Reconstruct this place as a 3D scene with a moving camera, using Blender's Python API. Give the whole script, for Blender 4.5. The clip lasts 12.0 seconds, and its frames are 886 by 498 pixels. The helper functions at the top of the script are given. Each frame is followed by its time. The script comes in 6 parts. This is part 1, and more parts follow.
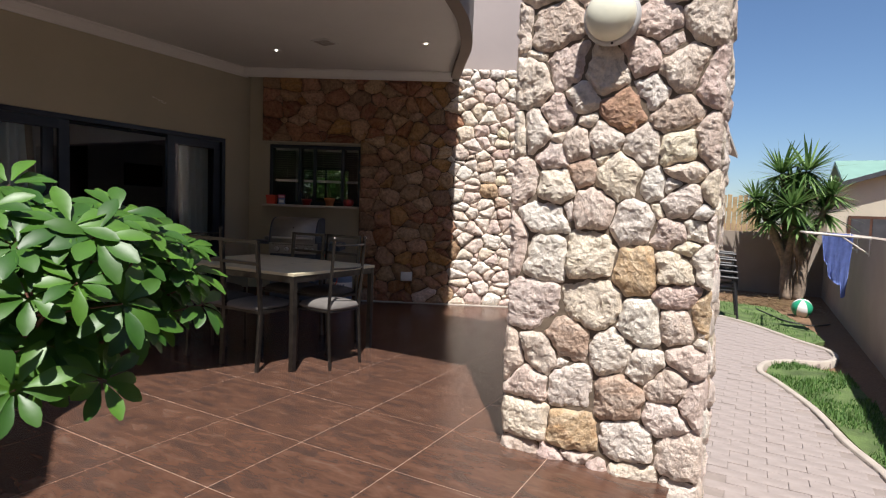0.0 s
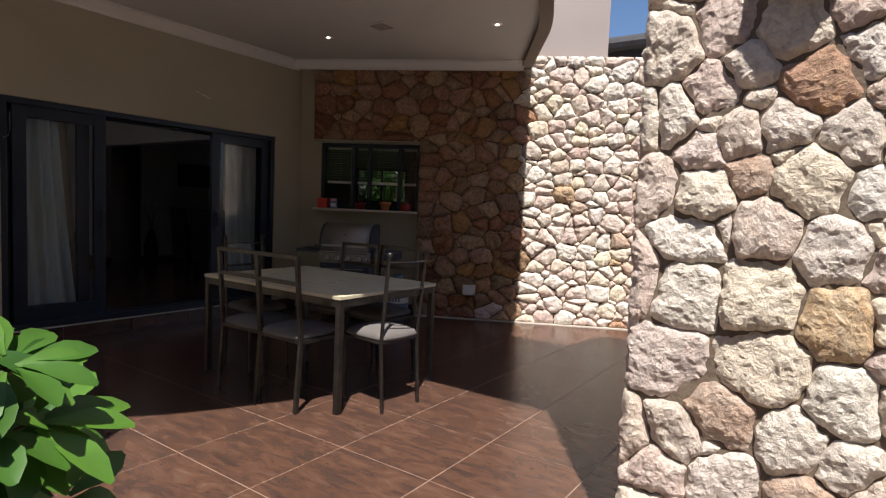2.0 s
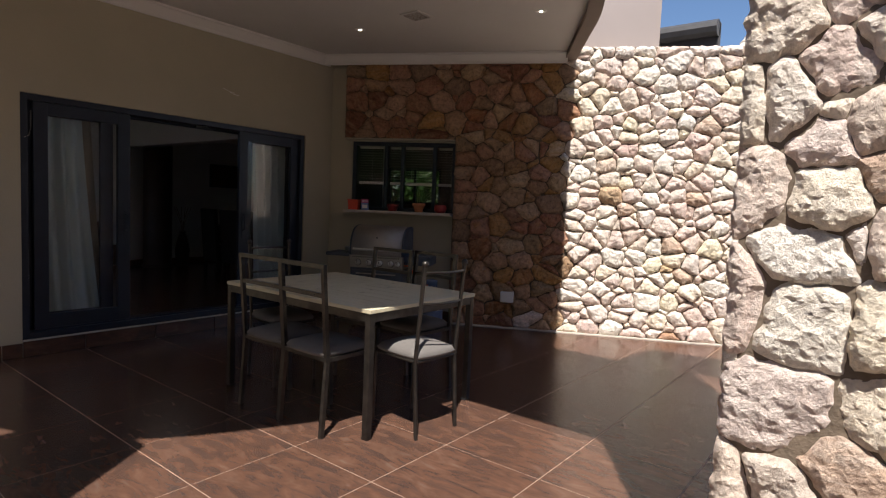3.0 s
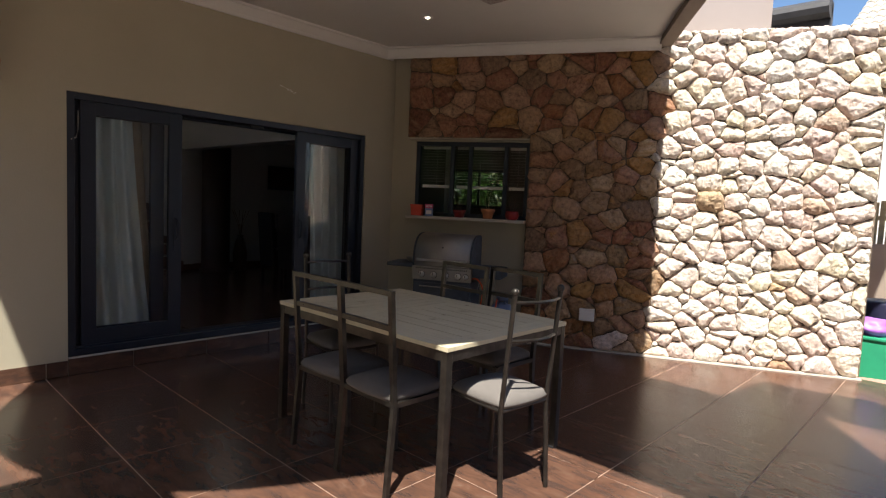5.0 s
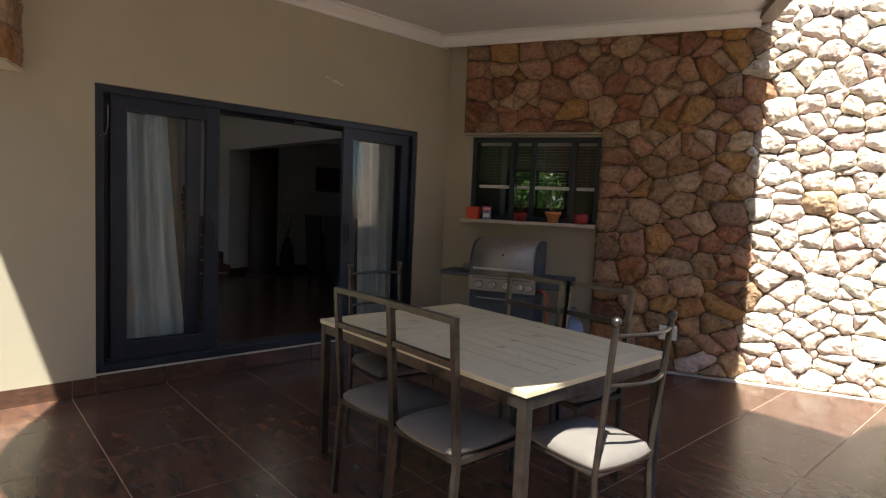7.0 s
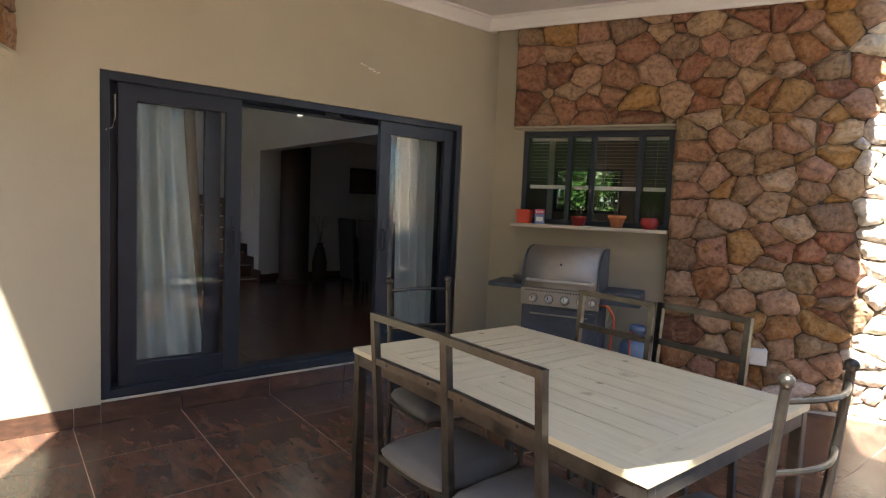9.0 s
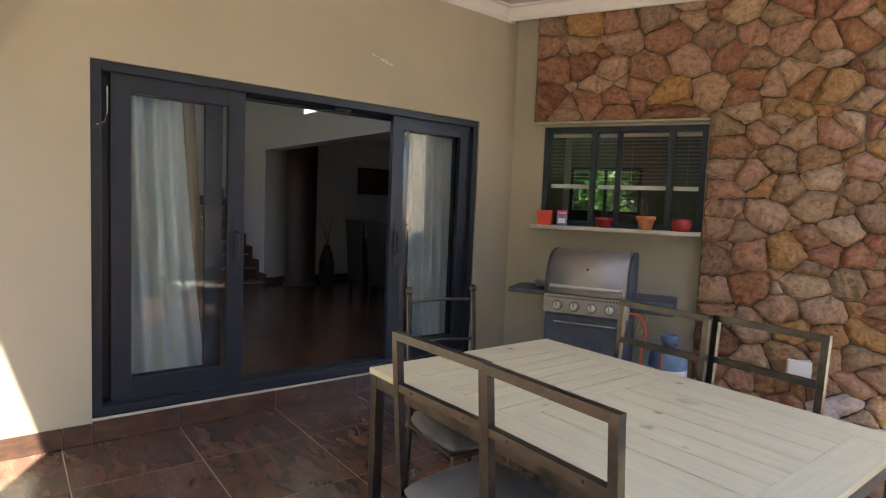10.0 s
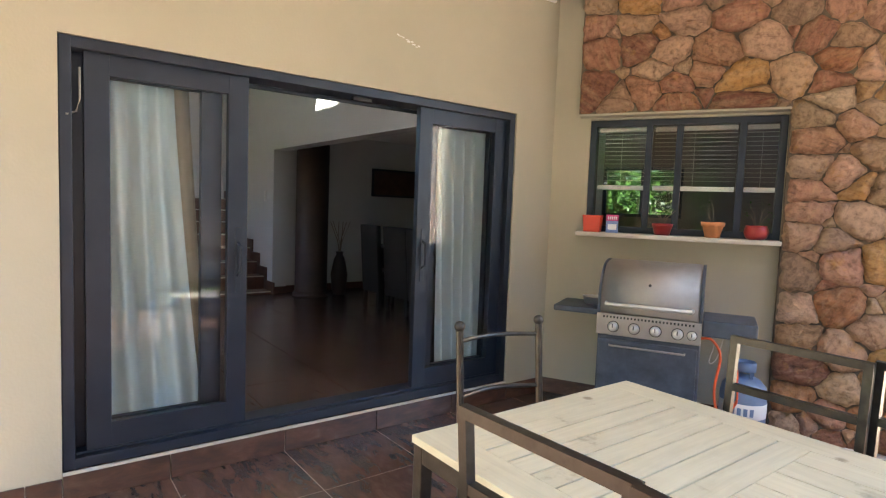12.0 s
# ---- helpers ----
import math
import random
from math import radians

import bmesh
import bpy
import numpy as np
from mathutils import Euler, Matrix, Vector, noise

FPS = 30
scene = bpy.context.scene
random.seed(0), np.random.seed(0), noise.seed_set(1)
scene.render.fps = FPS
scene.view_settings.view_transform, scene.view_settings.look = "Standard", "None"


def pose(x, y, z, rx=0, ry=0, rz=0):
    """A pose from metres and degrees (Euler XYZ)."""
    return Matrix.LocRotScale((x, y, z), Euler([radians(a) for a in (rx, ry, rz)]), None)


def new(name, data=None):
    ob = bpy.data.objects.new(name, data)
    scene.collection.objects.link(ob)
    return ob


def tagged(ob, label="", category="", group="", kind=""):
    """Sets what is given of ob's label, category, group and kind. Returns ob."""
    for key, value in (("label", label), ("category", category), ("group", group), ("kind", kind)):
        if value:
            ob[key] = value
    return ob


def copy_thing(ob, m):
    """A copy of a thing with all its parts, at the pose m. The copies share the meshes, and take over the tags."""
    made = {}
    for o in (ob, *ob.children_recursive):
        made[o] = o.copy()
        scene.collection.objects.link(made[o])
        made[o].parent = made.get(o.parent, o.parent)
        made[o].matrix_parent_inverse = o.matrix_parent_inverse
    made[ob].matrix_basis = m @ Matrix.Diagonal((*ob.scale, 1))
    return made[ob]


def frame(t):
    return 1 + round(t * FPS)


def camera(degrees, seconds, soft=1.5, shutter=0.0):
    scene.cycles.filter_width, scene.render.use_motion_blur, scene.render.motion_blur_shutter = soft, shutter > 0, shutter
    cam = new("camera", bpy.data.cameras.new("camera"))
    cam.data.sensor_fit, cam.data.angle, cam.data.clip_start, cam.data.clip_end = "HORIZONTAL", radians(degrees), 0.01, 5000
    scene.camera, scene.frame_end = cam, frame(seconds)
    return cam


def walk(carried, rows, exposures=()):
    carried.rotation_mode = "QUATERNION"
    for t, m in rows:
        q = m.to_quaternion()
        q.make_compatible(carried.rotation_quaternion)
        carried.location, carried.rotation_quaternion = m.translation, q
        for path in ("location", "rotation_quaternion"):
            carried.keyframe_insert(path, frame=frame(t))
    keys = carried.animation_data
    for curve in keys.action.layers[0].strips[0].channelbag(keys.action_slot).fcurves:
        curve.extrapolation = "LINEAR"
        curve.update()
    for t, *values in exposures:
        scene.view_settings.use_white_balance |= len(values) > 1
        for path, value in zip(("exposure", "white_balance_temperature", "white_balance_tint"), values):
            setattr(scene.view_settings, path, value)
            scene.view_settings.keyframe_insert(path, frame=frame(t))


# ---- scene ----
cam = camera(76.16, 12.0, soft=1.2)
# seconds, eye x, y, z, then the turn about x, y, z in degrees
PATH = [
    (0, -1.322, 1.666, 1.286, 86.10, -2.10, 29.36),
    (0.5, -1.457, 1.861, 1.299, 86.13, -2.27, 30.60),
    (1, -1.581, 2.032, 1.306, 85.99, -2.34, 32.08),
    (1.5, -1.730, 2.200, 1.325, 85.99, -2.40, 33.54),
    (2, -1.863, 2.315, 1.342, 85.94, -2.43, 34.96),
    (2.5, -2.001, 2.456, 1.347, 85.85, -2.46, 36.46),
    (3, -2.130, 2.593, 1.361, 85.80, -2.45, 38.17),
    (3.5, -2.266, 2.692, 1.372, 85.73, -2.49, 39.86),
    (5.5, -2.763, 3.031, 1.426, 85.50, -2.60, 44.87),
    (6, -2.872, 3.116, 1.421, 85.47, -2.57, 46.26),
    (6.5, -3.004, 3.210, 1.420, 85.49, -2.59, 47.58),
    (7, -3.124, 3.288, 1.418, 85.53, -2.55, 48.53),
    (9, -3.657, 3.590, 1.415, 85.62, -2.44, 51.86),
    (9.5, -3.809, 3.645, 1.417, 85.67, -2.43, 52.15),
    (10, -3.946, 3.703, 1.412, 85.67, -2.34, 52.39),
    (10.5, -4.099, 3.778, 1.414, 85.74, -2.26, 52.67),
    (11, -4.219, 3.832, 1.416, 85.77, -2.19, 52.96),
    (11.5, -4.365, 3.882, 1.422, 85.81, -2.16, 53.17),
    (12, -4.525, 3.928, 1.427, 85.82, -2.13, 53.24),
]
EXPOSURES = [(0.0, 0.61, 6250, 12), (2.5, 0.76, 6400, 12), (3.5, 0.92, 6450, 11), (5.5, 1.42, 6550, 8), (7.0, 1.90, 6550, 6), (9.0, 2.95, 6500, 3), (10.0, 3.30, 6500, 1), (12.0, 4.15, 6400, 0)]
walk(cam, [(r[0], pose(*r[1:])) for r in PATH], EXPOSURES)

# ---- world and sun ----
SUN_DIR = Vector((-0.56, 0.83, -1.88)).normalized()
world = bpy.data.worlds.new("sky")
scene.world = world
world.use_nodes = True
wn = world.node_tree.nodes
sky = wn.new("ShaderNodeTexSky")
sky.sky_type = "NISHITA"
sky.sun_disc = False
sky.sun_elevation = radians(62)
sky.sun_rotation = radians(146)
sky.air_density, sky.dust_density, sky.ozone_density = 1.0, 0.4, 5.5
wn["Background"].inputs["Strength"].default_value = 0.075
world.node_tree.links.new(sky.outputs[0], wn["Background"].inputs["Color"])
sun_data = bpy.data.lights.new("sun", "SUN")
sun_data.energy, sun_data.angle, sun_data.color = 5.0, radians(0.6), (1.0, 0.95, 0.87)
sun = new("sun", sun_data)
sun.rotation_euler = SUN_DIR.to_track_quat("-Z", "Y").to_euler()


# ---- materials ----
def nodes_of(name):
    m = bpy.data.materials.new(name)
    m.use_nodes = True
    t = m.node_tree
    return m, t, t.nodes["Principled BSDF"]


def node(t, kind, **values):
    n = t.nodes.new(kind)
    for k, v in values.items():
        n.inputs[k].default_value = v
    return n


def coords(t, scale=(1, 1, 1), what="Object"):
    c = t.nodes.new("ShaderNodeTexCoord")
    m = t.nodes.new("ShaderNodeMapping")
    m.inputs["Scale"].default_value = scale
    t.links.new(c.outputs[what], m.inputs["Vector"])
    return m.outputs["Vector"]


def ramp(t, source, stops):
    r = t.nodes.new("ShaderNodeValToRGB")
    while len(r.color_ramp.elements) < len(stops):
        r.color_ramp.elements.new(0.5)
    for e, (p, c) in zip(r.color_ramp.elements, stops):
        e.position, e.color = p, (*c, 1)
    t.links.new(source, r.inputs["Fac"])
    return r.outputs["Color"]


def mixed(t, a, b, fac, mode="MIX"):
    m = t.nodes.new("ShaderNodeMix")
    m.data_type, m.blend_type = "RGBA", mode
    for k, v in (("A", a), ("B", b)):
        sock = [s for s in m.inputs if s.name == k and s.type == "RGBA"][0]
        if isinstance(v, tuple):
            sock.default_value = (*v, 1)
        else:
            t.links.new(v, sock)
    if isinstance(fac, (int, float)):
        m.inputs[0].default_value = fac
    else:
        t.links.new(fac, m.inputs[0])
    return [s for s in m.outputs if s.type == "RGBA"][0]


def bump(t, bsdf, height, strength, distance=0.01):
    b = node(t, "ShaderNodeBump", Strength=strength, Distance=distance)
    t.links.new(height, b.inputs["Height"])
    t.links.new(b.outputs["Normal"], bsdf.inputs["Normal"])


def plain(name, colour, rough=0.6, metal=0.0, vary=0.15, scale=6.0, bumpy=0.15, fine=120.0, dist=0.002, what="Object"):
    """A surface of one colour with slow stains and fine grain."""
    m, t, b = nodes_of(name)
    v = coords(t, what=what)
    big = node(t, "ShaderNodeTexNoise", Scale=scale, Detail=6.0, Roughness=0.6)
    small = node(t, "ShaderNodeTexNoise", Scale=fine, Detail=4.0)
    for n in (big, small):
        t.links.new(v, n.inputs["Vector"])
    dark = tuple(c * (1 - vary) for c in colour)
    light = tuple(min(1, c * (1 + vary)) for c in colour)
    c = ramp(t, big.outputs["Fac"], [(0.3, dark), (0.7, light)])
    t.links.new(c, b.inputs["Base Color"])
    b.inputs["Roughness"].default_value, b.inputs["Metallic"].default_value = rough, metal
    if bumpy:
        bump(t, b, small.outputs["Fac"], bumpy, dist)
    return m


def stone_material(name, stops, stain=(0.42, 0.22, 0.07), stain_at=0.62, bed=(0.5, 0.4, 0.28), bedding=0.5, low=0.5):
    """Rough quarried stone: a tint for each stone, bedding at its own slant, rust stains and a coarse broken face."""
    m, t, b = nodes_of(name)
    info = t.nodes.new("ShaderNodeObjectInfo")
    turn = t.nodes.new("ShaderNodeVectorRotate")
    turn.rotation_type = "AXIS_ANGLE"
    turn.inputs["Axis"].default_value = (0.1, 1.0, 0.15)
    angle = t.nodes.new("ShaderNodeMath")
    angle.operation = "MULTIPLY"
    angle.inputs[1].default_value = 41.0
    t.links.new(info.outputs["Random"], angle.inputs[0])
    t.links.new(angle.outputs[0], turn.inputs["Angle"])
    t.links.new(coords(t), turn.inputs["Vector"])
    v = turn.outputs["Vector"]
    flat = t.nodes.new("ShaderNodeMapping")
    flat.inputs["Scale"].default_value = (4.0, 7.0, 20.0)
    t.links.new(v, flat.inputs["Vector"])
    strata = node(t, "ShaderNodeTexNoise", Scale=1.0, Detail=9.0, Roughness=0.7, Distortion=0.7)
    t.links.new(flat.outputs["Vector"], strata.inputs["Vector"])
    tint = ramp(t, info.outputs["Random"], stops)
    big = node(t, "ShaderNodeTexNoise", Scale=7.0, Detail=8.0, Roughness=0.65)
    mid = node(t, "ShaderNodeTexNoise", Scale=30.0, Detail=9.0, Roughness=0.68, Distortion=0.3)
    grit = node(t, "ShaderNodeTexNoise", Scale=130.0, Detail=5.0, Roughness=0.7)
    for n in (big, mid, grit):
        t.links.new(v, n.inputs["Vector"])
    worn = ramp(t, big.outputs["Fac"], [(stain_at, (0, 0, 0)), (stain_at + 0.14, (1, 1, 1))])
    c = mixed(t, tint, stain, worn)
    layer = ramp(t, strata.outputs["Fac"], [(0.46, (0, 0, 0)), (0.66, (bedding, bedding, bedding))])
    c = mixed(t, c, bed, layer)
    lines = ramp(t, strata.outputs["Fac"], [(0.28, (low, low * 0.93, low * 0.88)), (0.44, (1, 1, 1))])
    c = mixed(t, c, lines, 0.9, "MULTIPLY")
    shade = ramp(t, mid.outputs["Fac"], [(0.28, (low, low * 0.93, low * 0.88)), (0.5, (1.0, 1.0, 1.0)), (0.75, (1.3, 1.27, 1.22))])
    c = mixed(t, c, shade, 0.95, "MULTIPLY")
    t.links.new(c, b.inputs["Base Color"])
    b.inputs["Roughness"].default_value = 0.9
    add = t.nodes.new("ShaderNodeMath")
    add.operation = "MULTIPLY_ADD"
    t.links.new(mid.outputs["Fac"], add.inputs[0])
    add.inputs[1].default_value = 1.0
    t.links.new(grit.outputs["Fac"], add.inputs[2])
    more = t.nodes.new("ShaderNodeMath")
    more.operation = "MULTIPLY_ADD"
    t.links.new(strata.outputs["Fac"], more.inputs[0])
    more.inputs[1].default_value = 1.3
    t.links.new(add.outputs[0], more.inputs[2])
    bump(t, b, more.outputs[0], 1.0, 0.012)
    return m


PALE = stone_material("pale_stone", [(0.0, (0.60, 0.43, 0.38)), (0.1, (0.86, 0.79, 0.68)), (0.2, (0.70, 0.53, 0.47)), (0.3, (0.84, 0.74, 0.60)), (0.4, (0.64, 0.48, 0.42)), (0.52, (0.88, 0.82, 0.73)), (0.62, (0.74, 0.58, 0.52)), (0.72, (0.86, 0.77, 0.57)), (0.82, (0.66, 0.50, 0.45)), (0.92, (0.85, 0.80, 0.72)), (0.985, (0.56, 0.40, 0.30))], stain=(0.66, 0.46, 0.28), stain_at=0.64, bed=(0.86, 0.78, 0.69), bedding=0.45, low=0.60)
OCHRE = stone_material("ochre_stone", [(0.0, (0.66, 0.48, 0.29)), (1.0, (0.58, 0.40, 0.23))], (0.46, 0.25, 0.11), 0.54, bed=(0.76, 0.64, 0.48), bedding=0.7)
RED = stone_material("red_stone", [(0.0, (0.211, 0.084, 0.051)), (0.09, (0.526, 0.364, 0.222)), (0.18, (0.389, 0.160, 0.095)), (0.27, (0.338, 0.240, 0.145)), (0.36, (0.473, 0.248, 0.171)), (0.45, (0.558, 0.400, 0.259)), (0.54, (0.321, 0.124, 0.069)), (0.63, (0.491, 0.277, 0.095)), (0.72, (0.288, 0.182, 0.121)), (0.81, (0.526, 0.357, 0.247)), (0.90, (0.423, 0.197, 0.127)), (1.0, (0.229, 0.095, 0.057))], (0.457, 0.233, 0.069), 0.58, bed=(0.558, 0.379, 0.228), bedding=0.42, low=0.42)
SLAT = plain("cream_blind_slat", (0.50, 0.47, 0.41), 0.6, vary=0.1)
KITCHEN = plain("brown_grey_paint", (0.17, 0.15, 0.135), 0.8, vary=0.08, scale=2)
MORTAR = plain("mortar", (0.16, 0.12, 0.085), 0.95, vary=0.3, scale=12, bumpy=0.5, fine=60, dist=0.01)
PLASTER = plain("beige_plaster", (0.46, 0.418, 0.315), 0.85, vary=0.05, scale=1.3, bumpy=0.25, fine=70, dist=0.003)
PINK = plain("pinkish_plaster", (0.36, 0.305, 0.285), 0.85, vary=0.04, scale=1.3, bumpy=0.2, fine=80)
CEILING = plain("dull_white_ceiling_paint", (0.60, 0.58, 0.55), 0.7, vary=0.03, scale=2, bumpy=0.05)
WHITE = plain("white_paint", (0.78, 0.76, 0.73), 0.6, vary=0.03, scale=2, bumpy=0.05)
ROOMWALL = plain("room_wall_paint", (0.66, 0.65, 0.64), 0.7, vary=0.03, scale=2, bumpy=0.05)
FRAME = plain("charcoal_aluminium", (0.026, 0.033, 0.050), 0.38, metal=0.3, vary=0.12, scale=5, bumpy=0.08)
STEEL = plain("dark_steel", (0.066, 0.059, 0.053), 0.30, metal=0.8, vary=0.35, scale=14, bumpy=0.2, fine=90)
KNOBSTEEL = plain("bright_knob_steel", (0.66, 0.65, 0.62), 0.33, metal=0.8, vary=0.04, bumpy=0)
HOODSTEEL = plain("warm_brushed_steel", (0.43, 0.40, 0.365), 0.60, metal=0.9, vary=0.1, scale=7, bumpy=0.1)
CHROME = plain("brushed_steel", (0.44, 0.415, 0.39), 0.5, metal=1.0, vary=0.08, scale=9, bumpy=0.05)
CUSHION = plain("grey_fabric", (0.135, 0.122, 0.112), 0.95, vary=0.10, scale=8, bumpy=0.5, fine=260)
ENAMEL = plain("blue_grey_enamel", (0.055, 0.07, 0.10), 0.45, vary=0.35, scale=11, bumpy=0.1)
BLACK = plain("black_plastic", (0.02, 0.02, 0.022), 0.5, vary=0.2)
GASBLUE = plain("blue_cylinder_paint", (0.15, 0.21, 0.33), 0.45, vary=0.2, scale=9)
ORANGE = plain("orange_rubber", (0.75, 0.12, 0.04), 0.5, vary=0.1)
TERRACOTTA = plain("terracotta", (0.62, 0.24, 0.10), 0.8, vary=0.15, scale=14)
REDGLAZE = plain("red_glaze", (0.30, 0.025, 0.025), 0.3, vary=0.15)
REDBOX = plain("red_plastic", (0.70, 0.07, 0.035), 0.45, vary=0.08)
SILLSTONE = plain("pale_sill", (0.55, 0.50, 0.44), 0.6, vary=0.1)
GROUT = plain("grout", (0.36, 0.245, 0.18), 0.9, vary=0.15, scale=20)
WOODBROWN = plain("brown_wood", (0.10, 0.045, 0.028), 0.5, vary=0.3, scale=8)
COLUMN = plain("dark_brown_column", (0.055, 0.032, 0.024), 0.5, vary=0.2, scale=5)
DARKWOOD = plain("black_leather", (0.018, 0.016, 0.016), 0.5, vary=0.2)
LIP = plain("brown_fascia_plaster", (0.22, 0.175, 0.145), 0.85, vary=0.06, scale=2)
KERB = plain("kerb_concrete", (0.42, 0.365, 0.31), 0.9, vary=0.12, scale=9, bumpy=0.4)
GARDENWALL = plain("garden_wall_plaster", (0.34, 0.28, 0.23), 0.9, vary=0.08, scale=2, bumpy=0.3, fine=60)
HOUSEWALL = plain("cream_house_plaster", (0.55, 0.49, 0.38), 0.85, vary=0.05, scale=2)
# brown kept dark so the added houses bounce little light into the patio
DULLHOUSE = plain("low_bounce_plaster", (0.24, 0.205, 0.165), 0.85, vary=0.06, scale=2)
GREENROOF = plain("green_roof_sheet", (0.22, 0.36, 0.29), 0.5, vary=0.08, scale=2)
ROOFTILE = plain("pale_roof_tile", (0.52, 0.46, 0.38), 0.85, vary=0.15, scale=9)
GUTTER = plain("dark_gutter", (0.06, 0.06, 0.065), 0.5, vary=0.2)
BARK = plain("bark", (0.26, 0.20, 0.15), 0.9, vary=0.35, scale=16, bumpy=0.7, fine=40, dist=0.01)
FENCE = plain("fence_wood", (0.45, 0.32, 0.17), 0.8, vary=0.25, scale=6)
BLUECLOTH = plain("blue_cloth", (0.16, 0.22, 0.52), 0.9, vary=0.2, scale=9)
LAMPGLASS = plain("opal_glass", (0.80, 0.78, 0.62), 0.25, vary=0.03, bumpy=0)
GREENPLASTIC = plain("green_plastic", (0.03, 0.32, 0.17), 0.4, vary=0.08, bumpy=0)
PURPLE = plain("purple_plastic", (0.34, 0.13, 0.50), 0.5, vary=0.1)


def tile_material():
    """Rust-brown porcelain with long streaks along the tile, glossy."""
    m, t, b = nodes_of("rust_brown_tile")
    c = t.nodes.new("ShaderNodeTexCoord")
    info = t.nodes.new("ShaderNodeObjectInfo")
    off = t.nodes.new("ShaderNodeVectorMath")
    off.operation = "MULTIPLY_ADD"
    t.links.new(info.outputs["Random"], off.inputs[0])
    off.inputs[1].default_value = (37.0, 53.0, 11.0)
    t.links.new(c.outputs["Object"], off.inputs[2])
    stretch = t.nodes.new("ShaderNodeMapping")
    stretch.inputs["Scale"].default_value = (5.0, 14.0, 3.0)
    t.links.new(off.outputs[0], stretch.inputs["Vector"])
    streak = node(t, "ShaderNodeTexNoise", Scale=1.0, Detail=9.0, Roughness=0.65, Distortion=0.6)
    blot = node(t, "ShaderNodeTexNoise", Scale=6.0, Detail=6.0, Roughness=0.6)
    t.links.new(stretch.outputs["Vector"], streak.inputs["Vector"])
    t.links.new(off.outputs[0], blot.inputs["Vector"])
    a = ramp(t, streak.outputs["Fac"], [(0.28, (0.048, 0.032, 0.027)), (0.42, (0.074, 0.043, 0.033)), (0.52, (0.100, 0.052, 0.035)), (0.62, (0.118, 0.066, 0.046)), (0.75, (0.138, 0.098, 0.080))])
    d = ramp(t, blot.outputs["Fac"], [(0.34, (0.84, 0.83, 0.83)), (0.64, (1.14, 1.08, 1.03))])
    col = mixed(t, a, d, 0.8, "MULTIPLY")
    t.links.new(col, b.inputs["Base Color"])
    b.inputs["Roughness"].default_value = 0.26
    b.inputs["Specular IOR Level"].default_value = 0.75
    bump(t, b, blot.outputs["Fac"], 0.02, 0.001)
    return m


TILE = tile_material()


def plank_material():
    """Bleached pine boards with grain along the board, knots and grey weathering."""
    m, t, b = nodes_of("bleached_pine")
    c = t.nodes.new("ShaderNodeTexCoord")
    info = t.nodes.new("ShaderNodeObjectInfo")
    off = t.nodes.new("ShaderNodeVectorMath")
    off.operation = "MULTIPLY_ADD"
    t.links.new(info.outputs["Random"], off.inputs[0])
    off.inputs[1].default_value = (17.0, 29.0, 5.0)
    t.links.new(c.outputs["Object"], off.inputs[2])
    st = t.nodes.new("ShaderNodeMapping")
    st.inputs["Scale"].default_value = (2.5, 40.0, 10.0)
    t.links.new(off.outputs[0], st.inputs["Vector"])
    grain = node(t, "ShaderNodeTexNoise", Scale=1.0, Detail=7.0, Roughness=0.6, Distortion=0.8)
    stain = node(t, "ShaderNodeTexNoise", Scale=5.0, Detail=5.0, Roughness=0.6)
    t.links.new(st.outputs["Vector"], grain.inputs["Vector"])
    t.links.new(off.outputs[0], stain.inputs["Vector"])
    a = ramp(t, grain.outputs["Fac"], [(0.25, (0.55, 0.485, 0.335)), (0.75, (0.66, 0.595, 0.425))])
    knot = node(t, "ShaderNodeTexVoronoi", Scale=4.5)
    t.links.new(off.outputs[0], knot.inputs["Vector"])
    a = mixed(t, a, ramp(t, knot.outputs["Distance"], [(0.045, (0.40, 0.34, 0.26)), (0.10, (1, 1, 1))]), 0.85, "MULTIPLY")
    d = ramp(t, stain.outputs["Fac"], [(0.27, (0.42, 0.39, 0.35)), (0.36, (0.93, 0.92, 0.90)), (0.5, (1, 1, 1))])
    t.links.new(mixed(t, a, d, 0.8, "MULTIPLY"), b.inputs["Base Color"])
    b.inputs["Roughness"].default_value = 0.65
    bump(t, b, grain.outputs["Fac"], 0.2, 0.002)
    return m


PLANK = plank_material()


def leaf_material(name, dark, light):
    m, t, b = nodes_of(name)
    info = t.nodes.new("ShaderNodeNewGeometry")
    v = coords(t)
    n = node(t, "ShaderNodeTexNoise", Scale=30.0, Detail=3.0)
    t.links.new(v, n.inputs["Vector"])
    c = ramp(t, info.outputs["Random Per Island"], [(0.0, dark), (1.0, light)])
    s = ramp(t, n.outputs["Fac"], [(0.3, (0.8, 0.8, 0.8)), (0.7, (1.15, 1.15, 1.1))])
    t.links.new(mixed(t, c, s, 0.7, "MULTIPLY"), b.inputs["Base Color"])
    b.inputs["Roughness"].default_value = 0.42
    tr = t.nodes.new("ShaderNodeBsdfTranslucent")
    t.links.new(c, tr.inputs["Color"])
    mix = t.nodes.new("ShaderNodeMixShader")
    mix.inputs[0].default_value = 0.25
    out = t.nodes["Material Output"]
    t.links.new(b.outputs[0], mix.inputs[1])
    t.links.new(tr.outputs[0], mix.inputs[2])
    t.links.new(mix.outputs[0], out.inputs["Surface"])
    return m


